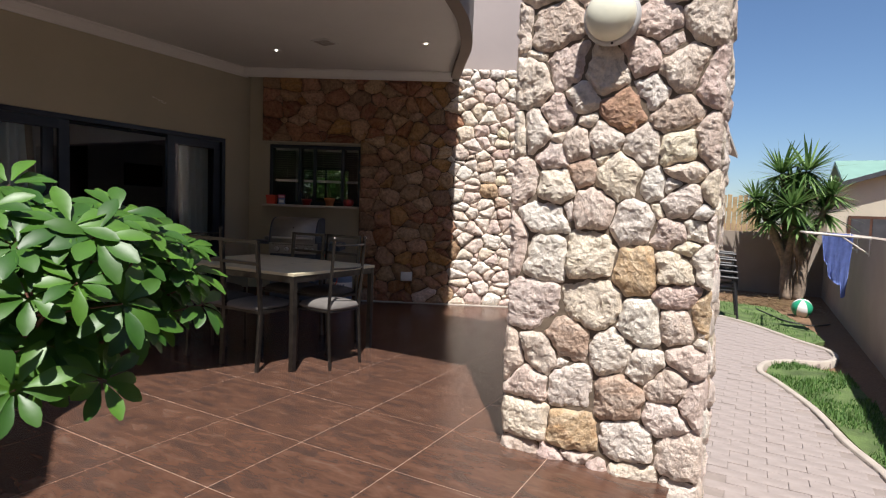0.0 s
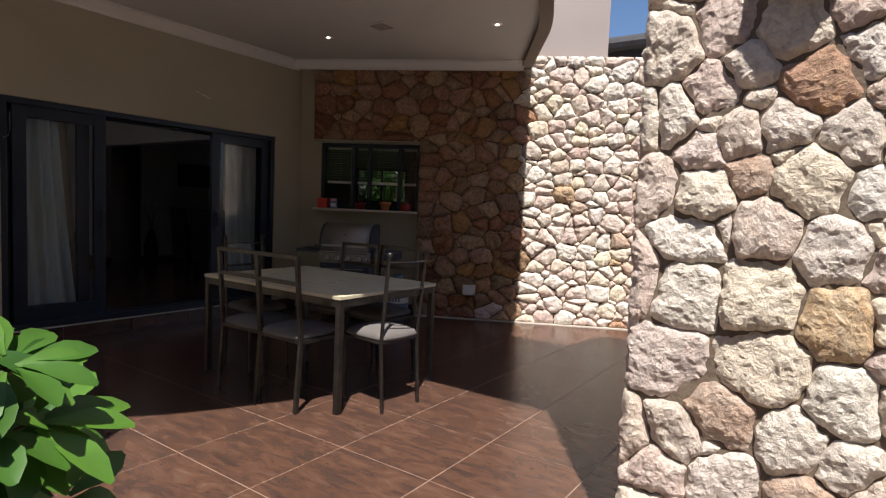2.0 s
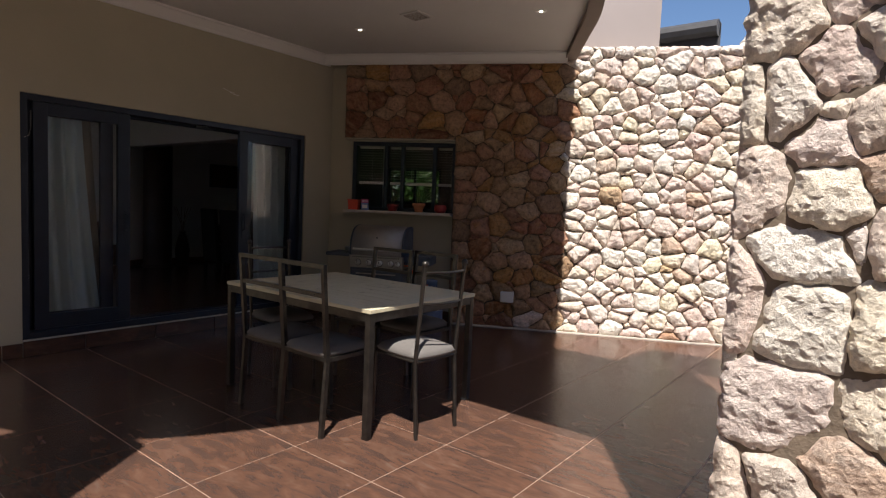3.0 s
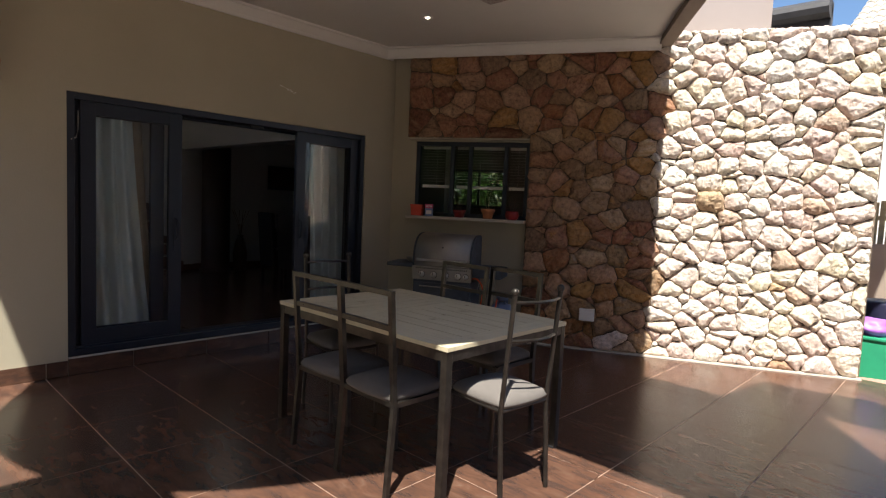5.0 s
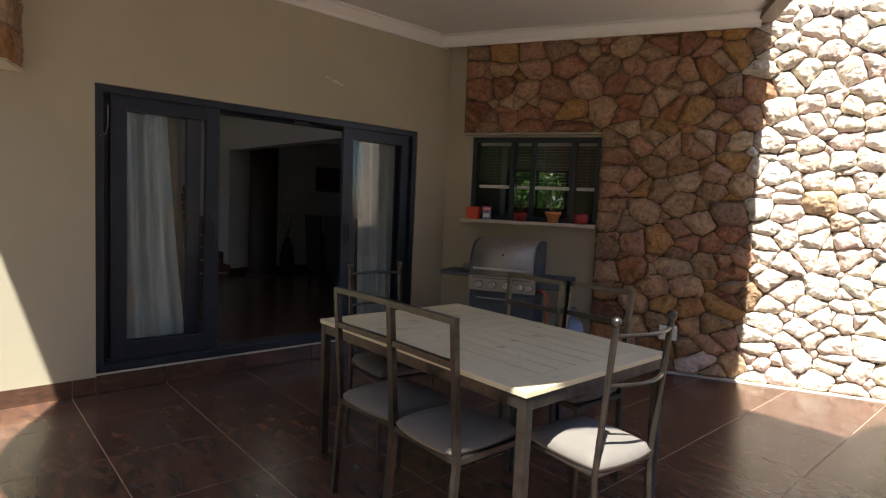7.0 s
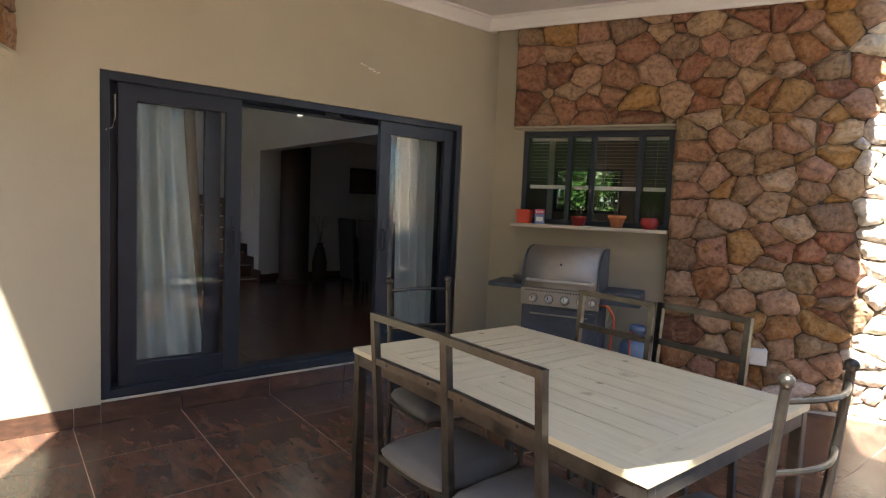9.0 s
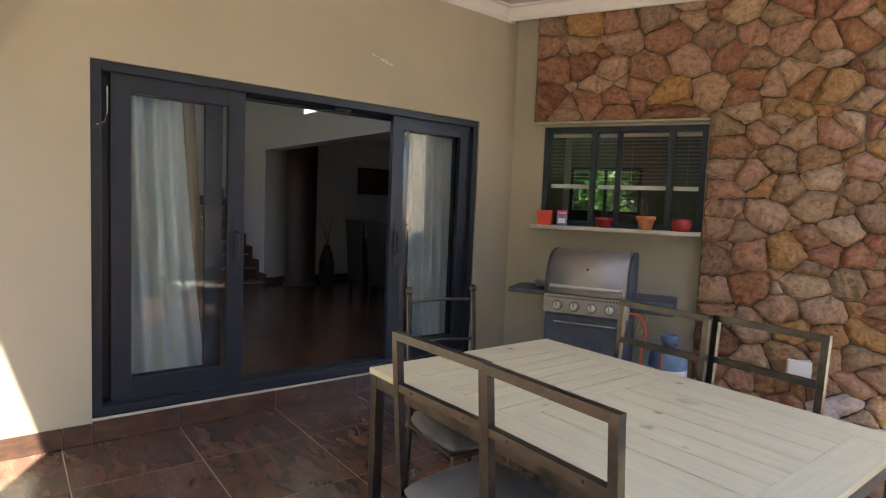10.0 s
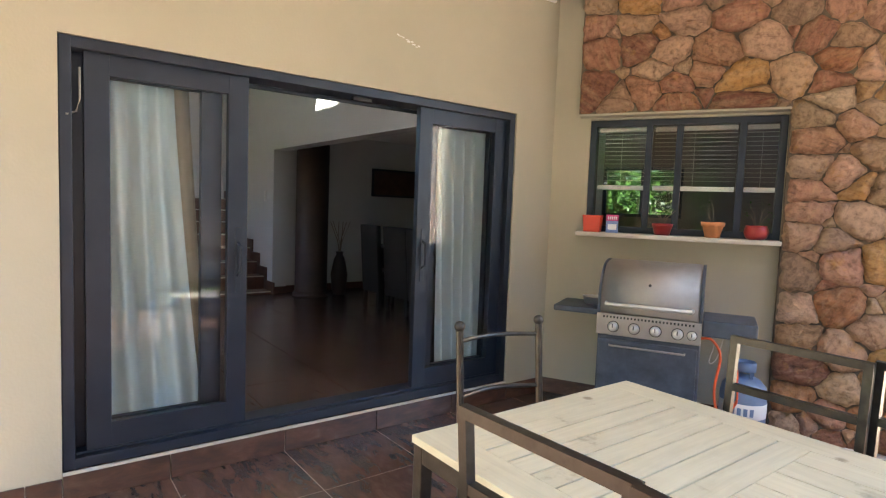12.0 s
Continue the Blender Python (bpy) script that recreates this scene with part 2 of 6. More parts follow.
LEAF = leaf_material("glossy_leaf", (0.030, 0.095, 0.013), (0.105, 0.235, 0.028))
YUCCA = leaf_material("sword_leaf", (0.09, 0.18, 0.05), (0.24, 0.36, 0.12))
TREELEAF = leaf_material("tree_leaf", (0.035, 0.09, 0.02), (0.10, 0.20, 0.04))
DRYLEAF = leaf_material("dry_leaf", (0.20, 0.13, 0.07), (0.34, 0.24, 0.14))


def glass_material(name, tint=(1, 1, 1)):
    m, t, b = nodes_of(name)
    t.nodes.remove(b)
    clear = t.nodes.new("ShaderNodeBsdfTransparent")
    clear.inputs["Color"].default_value = (*tint, 1)
    gloss = node(t, "ShaderNodeBsdfGlossy", Roughness=0.01)
    face = node(t, "ShaderNodeLayerWeight", Blend=0.5)
    power = t.nodes.new("ShaderNodeMath")
    power.operation = "POWER"
    t.links.new(face.outputs["Facing"], power.inputs[0])
    power.inputs[1].default_value = 5.0
    share = t.nodes.new("ShaderNodeMath")
    share.operation = "MULTIPLY_ADD"
    t.links.new(power.outputs[0], share.inputs[0])
    share.inputs[1].default_value, share.inputs[2].default_value = 0.9, 0.024
    mix = t.nodes.new("ShaderNodeMixShader")
    t.links.new(share.outputs[0], mix.inputs[0])
    t.links.new(clear.outputs[0], mix.inputs[1])
    t.links.new(gloss.outputs[0], mix.inputs[2])
    t.links.new(mix.outputs[0], t.nodes["Material Output"].inputs["Surface"])
    return m


GLASS = glass_material("window_glass", (0.992, 0.995, 0.996))
# dark tint only dims the sunlit shrubs behind the pane
DIMMING = glass_material("dimming_glass", (0.40, 0.41, 0.38))


def curtain_material():
    m, t, b = nodes_of("pale_curtain")
    v = coords(t)
    n = node(t, "ShaderNodeTexNoise", Scale=300.0, Detail=2.0)
    t.links.new(v, n.inputs["Vector"])
    big = node(t, "ShaderNodeTexNoise", Scale=3.0, Detail=3.0)
    t.links.new(v, big.inputs["Vector"])
    c = ramp(t, big.outputs["Fac"], [(0.3, (0.78, 0.88, 0.88)), (0.7, (0.84, 0.92, 0.92))])
    t.links.new(c, b.inputs["Base Color"])
    b.inputs["Roughness"].default_value = 0.9
    tr = t.nodes.new("ShaderNodeBsdfTranslucent")
    tr.inputs["Color"].default_value = (0.70, 0.70, 0.66, 1)
    mix = t.nodes.new("ShaderNodeMixShader")
    mix.inputs[0].default_value = 0.05
    t.links.new(b.outputs[0], mix.inputs[1])
    t.links.new(tr.outputs[0], mix.inputs[2])
    t.links.new(mix.outputs[0], t.nodes["Material Output"].inputs["Surface"])
    bump(t, b, n.outputs["Fac"], 0.2, 0.001)
    return m


CURTAIN = curtain_material()
LINING = plain("beige_lining", (0.46, 0.40, 0.30), 0.8, vary=0.15, scale=9, bumpy=0.3, fine=200)


def ground_material():
    """Lawn and bare soil in patches."""
    m, t, b = nodes_of("lawn_and_soil")
    v = coords(t)
    big = node(t, "ShaderNodeTexNoise", Scale=1.1, Detail=7.0, Roughness=0.65)
    fine = node(t, "ShaderNodeTexNoise", Scale=60.0, Detail=4.0)
    for n in (big, fine):
        t.links.new(v, n.inputs["Vector"])
    soil = ramp(t, fine.outputs["Fac"], [(0.3, (0.15, 0.085, 0.045)), (0.7, (0.25, 0.15, 0.085))])
    t.links.new(soil, b.inputs["Base Color"])
    b.inputs["Roughness"].default_value = 0.95
    bump(t, b, fine.outputs["Fac"], 0.6, 0.02)
    return m


SOIL = ground_material()
GRASS = leaf_material("grass_blade", (0.055, 0.13, 0.028), (0.13, 0.25, 0.06))
GRASSBED = plain("lawn", (0.10, 0.15, 0.045), 0.95, vary=0.45, scale=5, bumpy=0.7, fine=90, dist=0.02)
PAVER = plain("pink_grey_paver", (0.31, 0.262, 0.240), 0.85, vary=0.18, scale=7, bumpy=0.4, fine=90)
PAVERJOINT = plain("paver_joint", (0.27, 0.225, 0.20), 0.95, vary=0.2)


# ---- building helpers ----
def part(name, bm, material, parent, label="", smooth=False):
    """Links a bmesh as one mesh object under a thing or a part."""
    me = bpy.data.meshes.new(name)
    bm.to_mesh(me)
    bm.free()
    me.materials.append(material)
    if smooth:
        for p in me.polygons:
            p.use_smooth = True
    ob = new(name, me)
    if parent is not None:
        ob.parent = parent
    if label:
        ob["label"] = label
    return ob


def thing(name, label, category, m=None, group="", kind=""):
    ob = new(name)
    ob.empty_display_size = 0.1
    if m is not None:
        ob.matrix_world = m
    return tagged(ob, label, category, group, kind)


def box(x0, x1, y0, y1, z0, z1, bevel=0.0, bm=None):
    bm = bm or bmesh.new()
    m = Matrix.LocRotScale(((x0 + x1) / 2, (y0 + y1) / 2, (z0 + z1) / 2), None, (x1 - x0, y1 - y0, z1 - z0))
    r = bmesh.ops.create_cube(bm, size=1, matrix=m)
    if bevel:
        edges = list({e for v in r["verts"] for e in v.link_edges})
        bmesh.ops.bevel(bm, geom=edges, offset=bevel, segments=2, affect="EDGES", profile=0.6)
    return bm


def tube(points, r, n=10, bm=None, cap=True, square=False):
    """A round or square bar swept along points."""
    bm = bm or bmesh.new()
    pts = [Vector(p) for p in points]
    rings = []
    k = 4 if square else n
    for i, p in enumerate(pts):
        d = (pts[min(i + 1, len(pts) - 1)] - pts[max(i - 1, 0)]).normalized()
        up = Vector((0, 0, 1)) if abs(d.z) < 0.95 else Vector((0, 1, 0))
        a = d.cross(up).normalized()
        b = a.cross(d).normalized()
        rad = r[i] if isinstance(r, (list, tuple)) else r
        ph = math.pi / 4 if square else 0
        q = rad * (1.41421 if square else 1)
        rings.append([bm.verts.new(p + a * q * math.cos(ph + 2 * math.pi * j / k) + b * q * math.sin(ph + 2 * math.pi * j / k)) for j in range(k)])
    for r0, r1 in zip(rings, rings[1:]):
        for j in range(k):
            bm.faces.new((r0[j], r0[(j + 1) % k], r1[(j + 1) % k], r1[j]))
    if cap:
        bm.faces.new(rings[0][::-1])
        bm.faces.new(rings[-1])
    bmesh.ops.recalc_face_normals(bm, faces=bm.faces)
    return bm


def lathe(profile, n=24, bm=None):
    """Turns a profile of (radius, height) about z."""
    bm = bm or bmesh.new()
    rings = [[bm.verts.new((max(r, 1e-4) * math.cos(2 * math.pi * j / n), max(r, 1e-4) * math.sin(2 * math.pi * j / n), z)) for j in range(n)] for r, z in profile]
    for a, b in zip(rings, rings[1:]):
        for j in range(n):
            bm.faces.new((a[j], a[(j + 1) % n], b[(j + 1) % n], b[j]))
    bm.faces.new(rings[0][::-1])
    bm.faces.new(rings[-1])
    bmesh.ops.recalc_face_normals(bm, faces=bm.faces)
    return bm


def slab(outline, z0, z1, bm=None):
    """A flat plate with that outline between two heights."""
    bm = bm or bmesh.new()
    low = [bm.verts.new((x, y, z0)) for x, y in outline]
    top = [bm.verts.new((x, y, z1)) for x, y in outline]
    bm.faces.new(low[::-1])
    bm.faces.new(top)
    n = len(outline)
    for i in range(n):
        bm.faces.new((low[i], low[(i + 1) % n], top[(i + 1) % n], top[i]))
    bmesh.ops.recalc_face_normals(bm, faces=bm.faces)
    return bm


def spline(points, steps=8):
    """A smooth line through the points."""
    pts = [Vector(p) for p in points]
    out = []
    for i in range(len(pts) - 1):
        p0, p1, p2, p3 = pts[max(i - 1, 0)], pts[i], pts[i + 1], pts[min(i + 2, len(pts) - 1)]
        for s in range(steps):
            u = s / steps
            out.append(0.5 * (2 * p1 + (p2 - p0) * u + (2 * p0 - 5 * p1 + 4 * p2 - p3) * u * u + (3 * p1 - p0 - 3 * p2 + p3) * u ** 3))
    out.append(pts[-1])
    return out


def structure(name, bm, material, label, category="wall", smooth=False):
    return tagged(part(name, bm, material, None, smooth=smooth), label, category, kind="structure")


# ---- plan ----
DOOR_X = -7.568                       # face of the wall with the sliding door
WALL_O, WALL_A = Vector((-6.0, 7.91, 0)), radians(27.3)
WALL = Matrix.Translation(WALL_O) @ Matrix.Rotation(WALL_A, 4, "Z")   # local: x along the stone wall, -y towards the patio
PITCH, TILE_X, TILE_Y = 0.601, -7.032, 5.128
EDGE_X = -1.64                        # right-hand edge of the patio
PAVE_Z = -0.13
CEIL = 3.10
INSIDE = 0.14                         # floor level of the room
PIL_X0, PIL_X1, PIL_Y, PIL_Y1 = -2.50, -1.51, 4.53, 5.15


# ---- structure: patio walls, ceiling, ground ----
# wall with the sliding door, opening y 4.07 to 6.845, z 0.14 to 2.13
bm = box(DOOR_X - 0.22, DOOR_X, -1.0, 4.07, -0.3, CEIL + 0.05)
box(DOOR_X - 0.22, DOOR_X, 6.845, 7.6, -0.3, CEIL + 0.05, bm=bm)
box(DOOR_X - 0.22, DOOR_X, 4.07, 6.845, 2.13, CEIL + 0.05, bm=bm)
box(DOOR_X - 0.22, DOOR_X - 0.02, 4.07, 6.845, -0.3, 0.125, bm=bm)
structure("wall_west", bm, PLASTER, "beige textured plaster wall with the wide sliding door")

# plaster wall behind the stone cladding, with the kitchen window opening
S0, S1 = -1.42, -0.14
bm = bmesh.new()
for x0, x1, z0, z1 in ((-1.95, S0, -0.3, 3.2), (S0, S1, -0.3, 1.29), (S0, S1, 2.12, 3.2), (S1, 3.02, -0.3, 3.19)):
    box(x0, x1, 0.125, 0.32, z0, z1, bm=bm)
wall_north = structure("wall_north", bm, PLASTER, "beige plaster wall with a kitchen window behind stone cladding")
wall_north.matrix_world = WALL
bm = box(3.02, 4.3, 0.125, 0.32, 2.62, 3.19)
w = structure("wall_gateway", bm, PLASTER, "plaster lintel wall over the side gateway")
w.matrix_world = WALL
# upper storey wall above the stone
bm = box(-1.8, 2.0, 0.16, 0.4, 3.215, 6.5)
w = structure("wall_upper", bm, PINK, "pinkish plaster wall of the upper storey above the stone")
w.matrix_world = WALL
bm = box(2.0, 2.06, 0.2, 3.0, 3.215, 6.5)
w = structure("wall_upper_return", bm, PINK, "return of the upper storey wall")
w.matrix_world = WALL

# ceiling with a curved free edge
EDGE = [(-4.99, 8.46), (-4.56, 7.80), (-4.18, 7.21), (-3.92, 6.68), (-3.72, 6.15), (-3.5, 5.2), (-3.56, 4.38), (-3.71, 4.05), (-3.86, 3.66), (-4.36, 2.74), (-5.0, 2.25), (-5.82, 2.15), (-6.6, 2.50), (DOOR_X, 2.97)]
curve = [(p.x, p.y) for p in spline([(x, y, 0) for x, y in EDGE], 6)]
corner = WALL @ Vector((-1.80, 0.125, 0))
outline = curve + [(DOOR_X - 0.10, 2.97), (corner.x, corner.y), tuple((WALL @ Vector((1.15, 0.12, 0)))[:2])]
structure("ceiling", slab(outline, CEIL, CEIL + 0.3), CEILING, "white plastered patio ceiling with a curved edge", "ceiling")
# curved lip along the free edge
bm = bmesh.new()
ring = []
n = len(curve)
for i, (x, y) in enumerate(curve):
    a, b = Vector(curve[max(i - 1, 0)]), Vector(curve[min(i + 1, n - 1)])
    d = (b - a).normalized()
    out = Vector((-d.y, d.x))
    ring.append([bm.verts.new((x + out.x * o, y + out.y * o, z)) for o, z in ((-0.10, CEIL - 0.002), (-0.10, CEIL - 0.06), (0.02, CEIL - 0.06), (0.02, CEIL + 0.42), (-0.10, CEIL + 0.42))])
for a, b in zip(ring, ring[1:]):
    for j in range(4):
        bm.faces.new((a[j], a[j + 1], b[j + 1], b[j]))
bmesh.ops.recalc_face_normals(bm, faces=bm.faces)
structure("ceiling_edge", bm, LIP, "curved plaster fascia along the edge of the patio ceiling", "fascia")


def cornice_profile(bm, a, b, inward):
    """A stepped plaster cornice from a to b; inward points into the space."""
    steps = ((0.0, -0.105), (0.022, -0.105), (0.03, -0.08), (0.075, -0.03), (0.085, -0.02), (0.11, -0.02), (0.11, 0.0), (0.0, 0.0))
    ends = []
    for p in (a, b):
        ends.append([bm.verts.new((p[0] + inward[0] * o, p[1] + inward[1] * o, CEIL - 0.001 + z)) for o, z in steps])
    k = len(steps)
    for j in range(k):
        bm.faces.new((ends[0][j], ends[0][(j + 1) % k], ends[1][(j + 1) % k], ends[1][j]))
    bm.faces.new(ends[0][::-1])
    bm.faces.new(ends[1])


bm = bmesh.new()
cornice_profile(bm, (DOOR_X, 3.05), (DOOR_X, 7.18), (1, 0))
na = (math.sin(WALL_A), -math.cos(WALL_A))
p0, p1 = WALL @ Vector((-1.75, 0.0, 0)), WALL @ Vector((1.08, -0.04, 0))
cornice_profile(bm, p0[:2], p1[:2], na)
bmesh.ops.recalc_face_normals(bm, faces=bm.faces)
structure("cornice", bm, WHITE, "white stepped plaster cornice under the patio ceiling", "trim")

# upper mass between the curved ceiling and the stone pillar, above the view, outlined to cast the floor shadow
bm = slab([(-3.75, 2.95), (-2.1, 2.95), (-2.1, 2.985), (-1.45, 2.985), (-1.45, 7.5), (-0.7, 7.5), (-0.7, 8.2), (-1.59, 7.81), (-2.19, 6.23), (-3.75, 6.23)], -5.0, -4.53)
for v in bm.verts:
    v.co = (v.co.x, -v.co.z, v.co.y)
bmesh.ops.recalc_face_normals(bm, faces=bm.faces)
structure("wall_shadow_mass", bm, PINK, "unseen pinkish plaster mass above, outlined to cast the floor shadow")

# ground: one sheet to the horizon
bm = slab([(-400, -400), (400, -400), (400, 400), (-400, 400)], PAVE_Z - 0.25, PAVE_Z - 0.06)
structure("ground", bm, SOIL, "bare reddish brown soil", "ground")

# patio base under the tiles
patio = [(DOOR_X, -1.0), (EDGE_X, -1.0), (EDGE_X, 4.95), (PIL_X0, 5.0), (-2.50, 9.75), tuple((WALL @ Vector((3.1, 0.13, 0)))[:2]), tuple((WALL @ Vector((-1.8, 0.13, 0)))[:2]), (DOOR_X, 7.3)]
structure("patio_base", slab(patio, PAVE_Z - 0.05, -0.0018), GROUT, "pale grout and screed under the patio tiles", "floor")
# pale stone cap where the cladding meets the floor
bm = box(S1, 3.0, -0.03, 0.10, 0.0, 0.012)
b = structure("base_strip", bm, SILLSTONE, "thin pale cement strip at the foot of the stone wall", "trim")
b.matrix_world = WALL

# ---- the room behind the sliding door ----
X1, X2, HALL = DOOR_X - 0.22, -14.6, 6.73        # HALL: the wall with the opening to the dining area
ROOM_H, DINE_H, OPEN_H = 4.2, 2.42, 2.13
structure("floor_room", box(X2 - 0.2, X1, 2.6, 9.6, -0.1, INSIDE), TILE, "dark brown polished tiles of the living room", "floor")
bm = box(-12.185, X1, HALL, HALL + 0.2, OPEN_H, ROOM_H)
box(X2, -12.185, HALL, HALL + 0.2, INSIDE, ROOM_H, bm=bm)
structure("wall_room_inner", bm, ROOMWALL, "pale grey painted wall with a wide opening to the dining area")
structure("wall_dining_far", box(-12.45, -12.25, HALL + 0.2, 9.6, INSIDE, DINE_H), ROOMWALL, "pale grey painted wall behind the dining table")
structure("wall_room_west", box(X2 - 0.2, X2, 2.4, HALL + 0.2, INSIDE, ROOM_H), ROOMWALL, "pale grey painted wall behind the stairs")
structure("wall_room_north", box(-12.45, -9.05, 9.6, 9.8, -0.1, DINE_H), ROOMWALL, "pale grey painted wall at the end of the room")
# high opening added out of view so daylight brightens the room
bm = box(X2 - 0.2, -11.9, 2.4, 2.6, -0.1, ROOM_H)
box(-10.2, X1, 2.4, 2.6, -0.1, ROOM_H, bm=bm)
box(-11.9, -10.2, 2.4, 2.6, -0.1, 2.2, bm=bm)
box(-11.9, -10.2, 2.4, 2.6, 3.7, ROOM_H, bm=bm)
structure("wall_room_south", bm, ROOMWALL, "pale grey painted wall with an unseen opening added for daylight")
# high ceiling with a skylight, low ceiling over the dining area
bm = box(X2 - 0.2, -10.35, 2.4, HALL + 0.2, ROOM_H, ROOM_H + 0.04)
box(-9.77, X1 + 0.22, 2.4, HALL + 0.2, ROOM_H, ROOM_H + 0.04, bm=bm)
box(-10.35, -9.77, 2.4, 5.97, ROOM_H, ROOM_H + 0.04, bm=bm)
box(-10.35, -9.77, 6.42, HALL + 0.2, ROOM_H, ROOM_H + 0.04, bm=bm)
structure("ceiling_room", bm, WHITE, "white ceiling of the living room with a skylight", "ceiling")
structure("ceiling_dining", box(-12.45, X1, HALL + 0.2, 9.8, DINE_H, DINE_H + 0.2), WHITE, "low white ceiling over the dining area", "ceiling")
structure("wall_room_east", box(X1 - 0.001, X1 + 0.2, 2.4, HALL + 0.2, CEIL + 0.3, ROOM_H), ROOMWALL, "plaster wall above the sliding door")
bm = box(-12.25, -12.235, HALL + 0.2, 9.6, INSIDE, INSIDE + 0.10)
box(-12.185, -12.17, HALL, HALL + 0.2, INSIDE, INSIDE + 0.10, bm=bm)
structure("baseboard", bm, WOODBROWN, "dark tiled baseboard along the room walls", "baseboard")
# kitchen behind the window
KX = WALL
bm = box(-0.92, 1.1, 3.2, 3.3, -0.2, 3.2)
box(-2.0, -0.92, 3.2, 3.3, -0.2, 1.40, bm=bm)
box(-2.0, -0.92, 3.2, 3.3, 2.02, 3.2, bm=bm)
box(-2.0, -1.86, 3.2, 3.3, 1.40, 2.02, bm=bm)
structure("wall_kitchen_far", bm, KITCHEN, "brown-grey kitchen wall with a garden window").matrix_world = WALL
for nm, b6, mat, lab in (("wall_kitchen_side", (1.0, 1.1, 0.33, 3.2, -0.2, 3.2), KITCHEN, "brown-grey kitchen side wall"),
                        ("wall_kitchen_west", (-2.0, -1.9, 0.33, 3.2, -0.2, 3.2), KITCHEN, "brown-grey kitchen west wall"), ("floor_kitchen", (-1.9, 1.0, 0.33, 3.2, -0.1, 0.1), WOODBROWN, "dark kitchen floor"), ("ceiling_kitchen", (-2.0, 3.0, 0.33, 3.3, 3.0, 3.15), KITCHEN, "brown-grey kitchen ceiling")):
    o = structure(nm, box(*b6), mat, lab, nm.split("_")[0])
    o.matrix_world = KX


# ---- sliding door ----
def frame_of(y0, y1, z0, z1, w, x0, x1, lower=None):
    lower = lower or w
    bm = box(x0, x1, y0, y0 + w, z0, z1, 0.004)
    box(x0, x1, y1 - w, y1, z0, z1, 0.004, bm)
    box(x0 + 0.002, x1 - 0.002, y0 + w - 0.004, y1 - w + 0.004, z0, z0 + lower, 0.004, bm)
    box(x0 + 0.002, x1 - 0.002, y0 + w - 0.004, y1 - w + 0.004, z1 - w, z1, 0.004, bm)
    return bm


door = thing("door_1", "charcoal aluminium sliding door standing half open", "door", kind="structure")
FX = DOOR_X - 0.11
part("door_frame", frame_of(4.072, 6.843, 0.142, 2.128, 0.05, FX - 0.09, DOOR_X - 0.012), FRAME, door)
part("track", box(FX - 0.07, FX + 0.06, 4.13, 6.79, 0.192, 0.205, 0.003), FRAME, door, "dark sliding track")
for y0, y1, dx in ((4.17, 4.92, 0.035), (6.03, 6.795, 0.035), (4.12, 4.80, -0.03), (6.12, 6.793, -0.03)):
    leaf = part("sliding_leaf", frame_of(y0, y1, 0.205, 2.085, 0.105, FX + dx - 0.022, FX + dx + 0.022, 0.12), FRAME, door)
    p = part("pane", box(FX + dx - 0.004, FX + dx + 0.004, y0 + 0.10, y1 - 0.10, 0.32, 1.985), GLASS, leaf, "clear glass pane")
    p.visible_shadow = False
    if y0 > 5:                        # these panes sit slightly askew in their leaves
        mid = Vector((FX + dx, (y0 + y1) / 2, 0))
        p.matrix_local = Matrix.Translation(mid) @ Matrix.Rotation(radians(0.9), 4, "Z") @ Matrix.Translation(-mid)
    if dx > 0:
        hy = y1 - 0.05 if y0 < 5 else y0 + 0.05
        part("door_handle", tube([(FX + dx + 0.02, hy, 1.02), (FX + dx + 0.06, hy, 1.04), (FX + dx + 0.06, hy, 1.18), (FX + dx + 0.02, hy, 1.20)], 0.010, 8), FRAME, leaf, "dark grip handle")
        part("lock_plate", box(FX + dx + 0.02, FX + dx + 0.027, hy - 0.016, hy + 0.016, 0.93, 1.28, 0.003), FRAME, leaf)
part("bolt", tube([(FX + 0.06, 4.155, 2.00), (FX + 0.06, 4.155, 1.86), (FX + 0.07, 4.14, 1.80), (FX + 0.10, 4.10, 1.78)], 0.005, 6), CHROME, door, "bent chrome bolt")
part("latch", box(FX + 0.01, FX + 0.04, 5.55, 5.68, 2.055, 2.082, 0.006), BLACK, door, "black catch under the head")


def curtain(name, x, top, foot, folds, seed):
    """Cloth gathered between y0 and y1 on the rail (top) and at the floor (foot), with a pale lining turned back along its free edge."""
    th = thing(name, "pale blue-white curtain hanging in folds behind glass", "curtain", group="door curtains")
    bm = bmesh.new()
    nu, nv = folds * 14, 18
    grid = []
    for j in range(nv + 1):
        v = j / nv
        z = 2.02 - v * (2.02 - 0.235)
        a, b = (top[k] + (foot[k] - top[k]) * v ** 1.3 for k in (0, 1))
        row = []
        for i in range(nu + 1):
            u = i / nu
            w = u + 0.02 * math.sin(9 * u + seed + 1.5 * v)
            deep = 0.020 + 0.022 * (1 - abs(0.45 - v))
            d = deep * math.sin(2 * math.pi * folds * w + 0.5 * math.sin(2.2 * v + seed)) + 0.010 * math.sin(2 * math.pi * folds * 0.5 * w + seed)
            row.append(bm.verts.new((x + d, a + (b - a) * u, z)))
        grid.append(row)
    for p, q in zip(grid, grid[1:]):
        for i in range(nu):
            bm.faces.new((p[i], p[i + 1], q[i + 1], q[i]))
    bmesh.ops.solidify(bm, geom=bm.faces[:], thickness=0.003)
    part("cloth", bm, CURTAIN, th, smooth=True)
    part("hem_tape", box(x - 0.01, x + 0.01, top[0], top[1], 2.02, 2.05), CURTAIN, th)
    return th


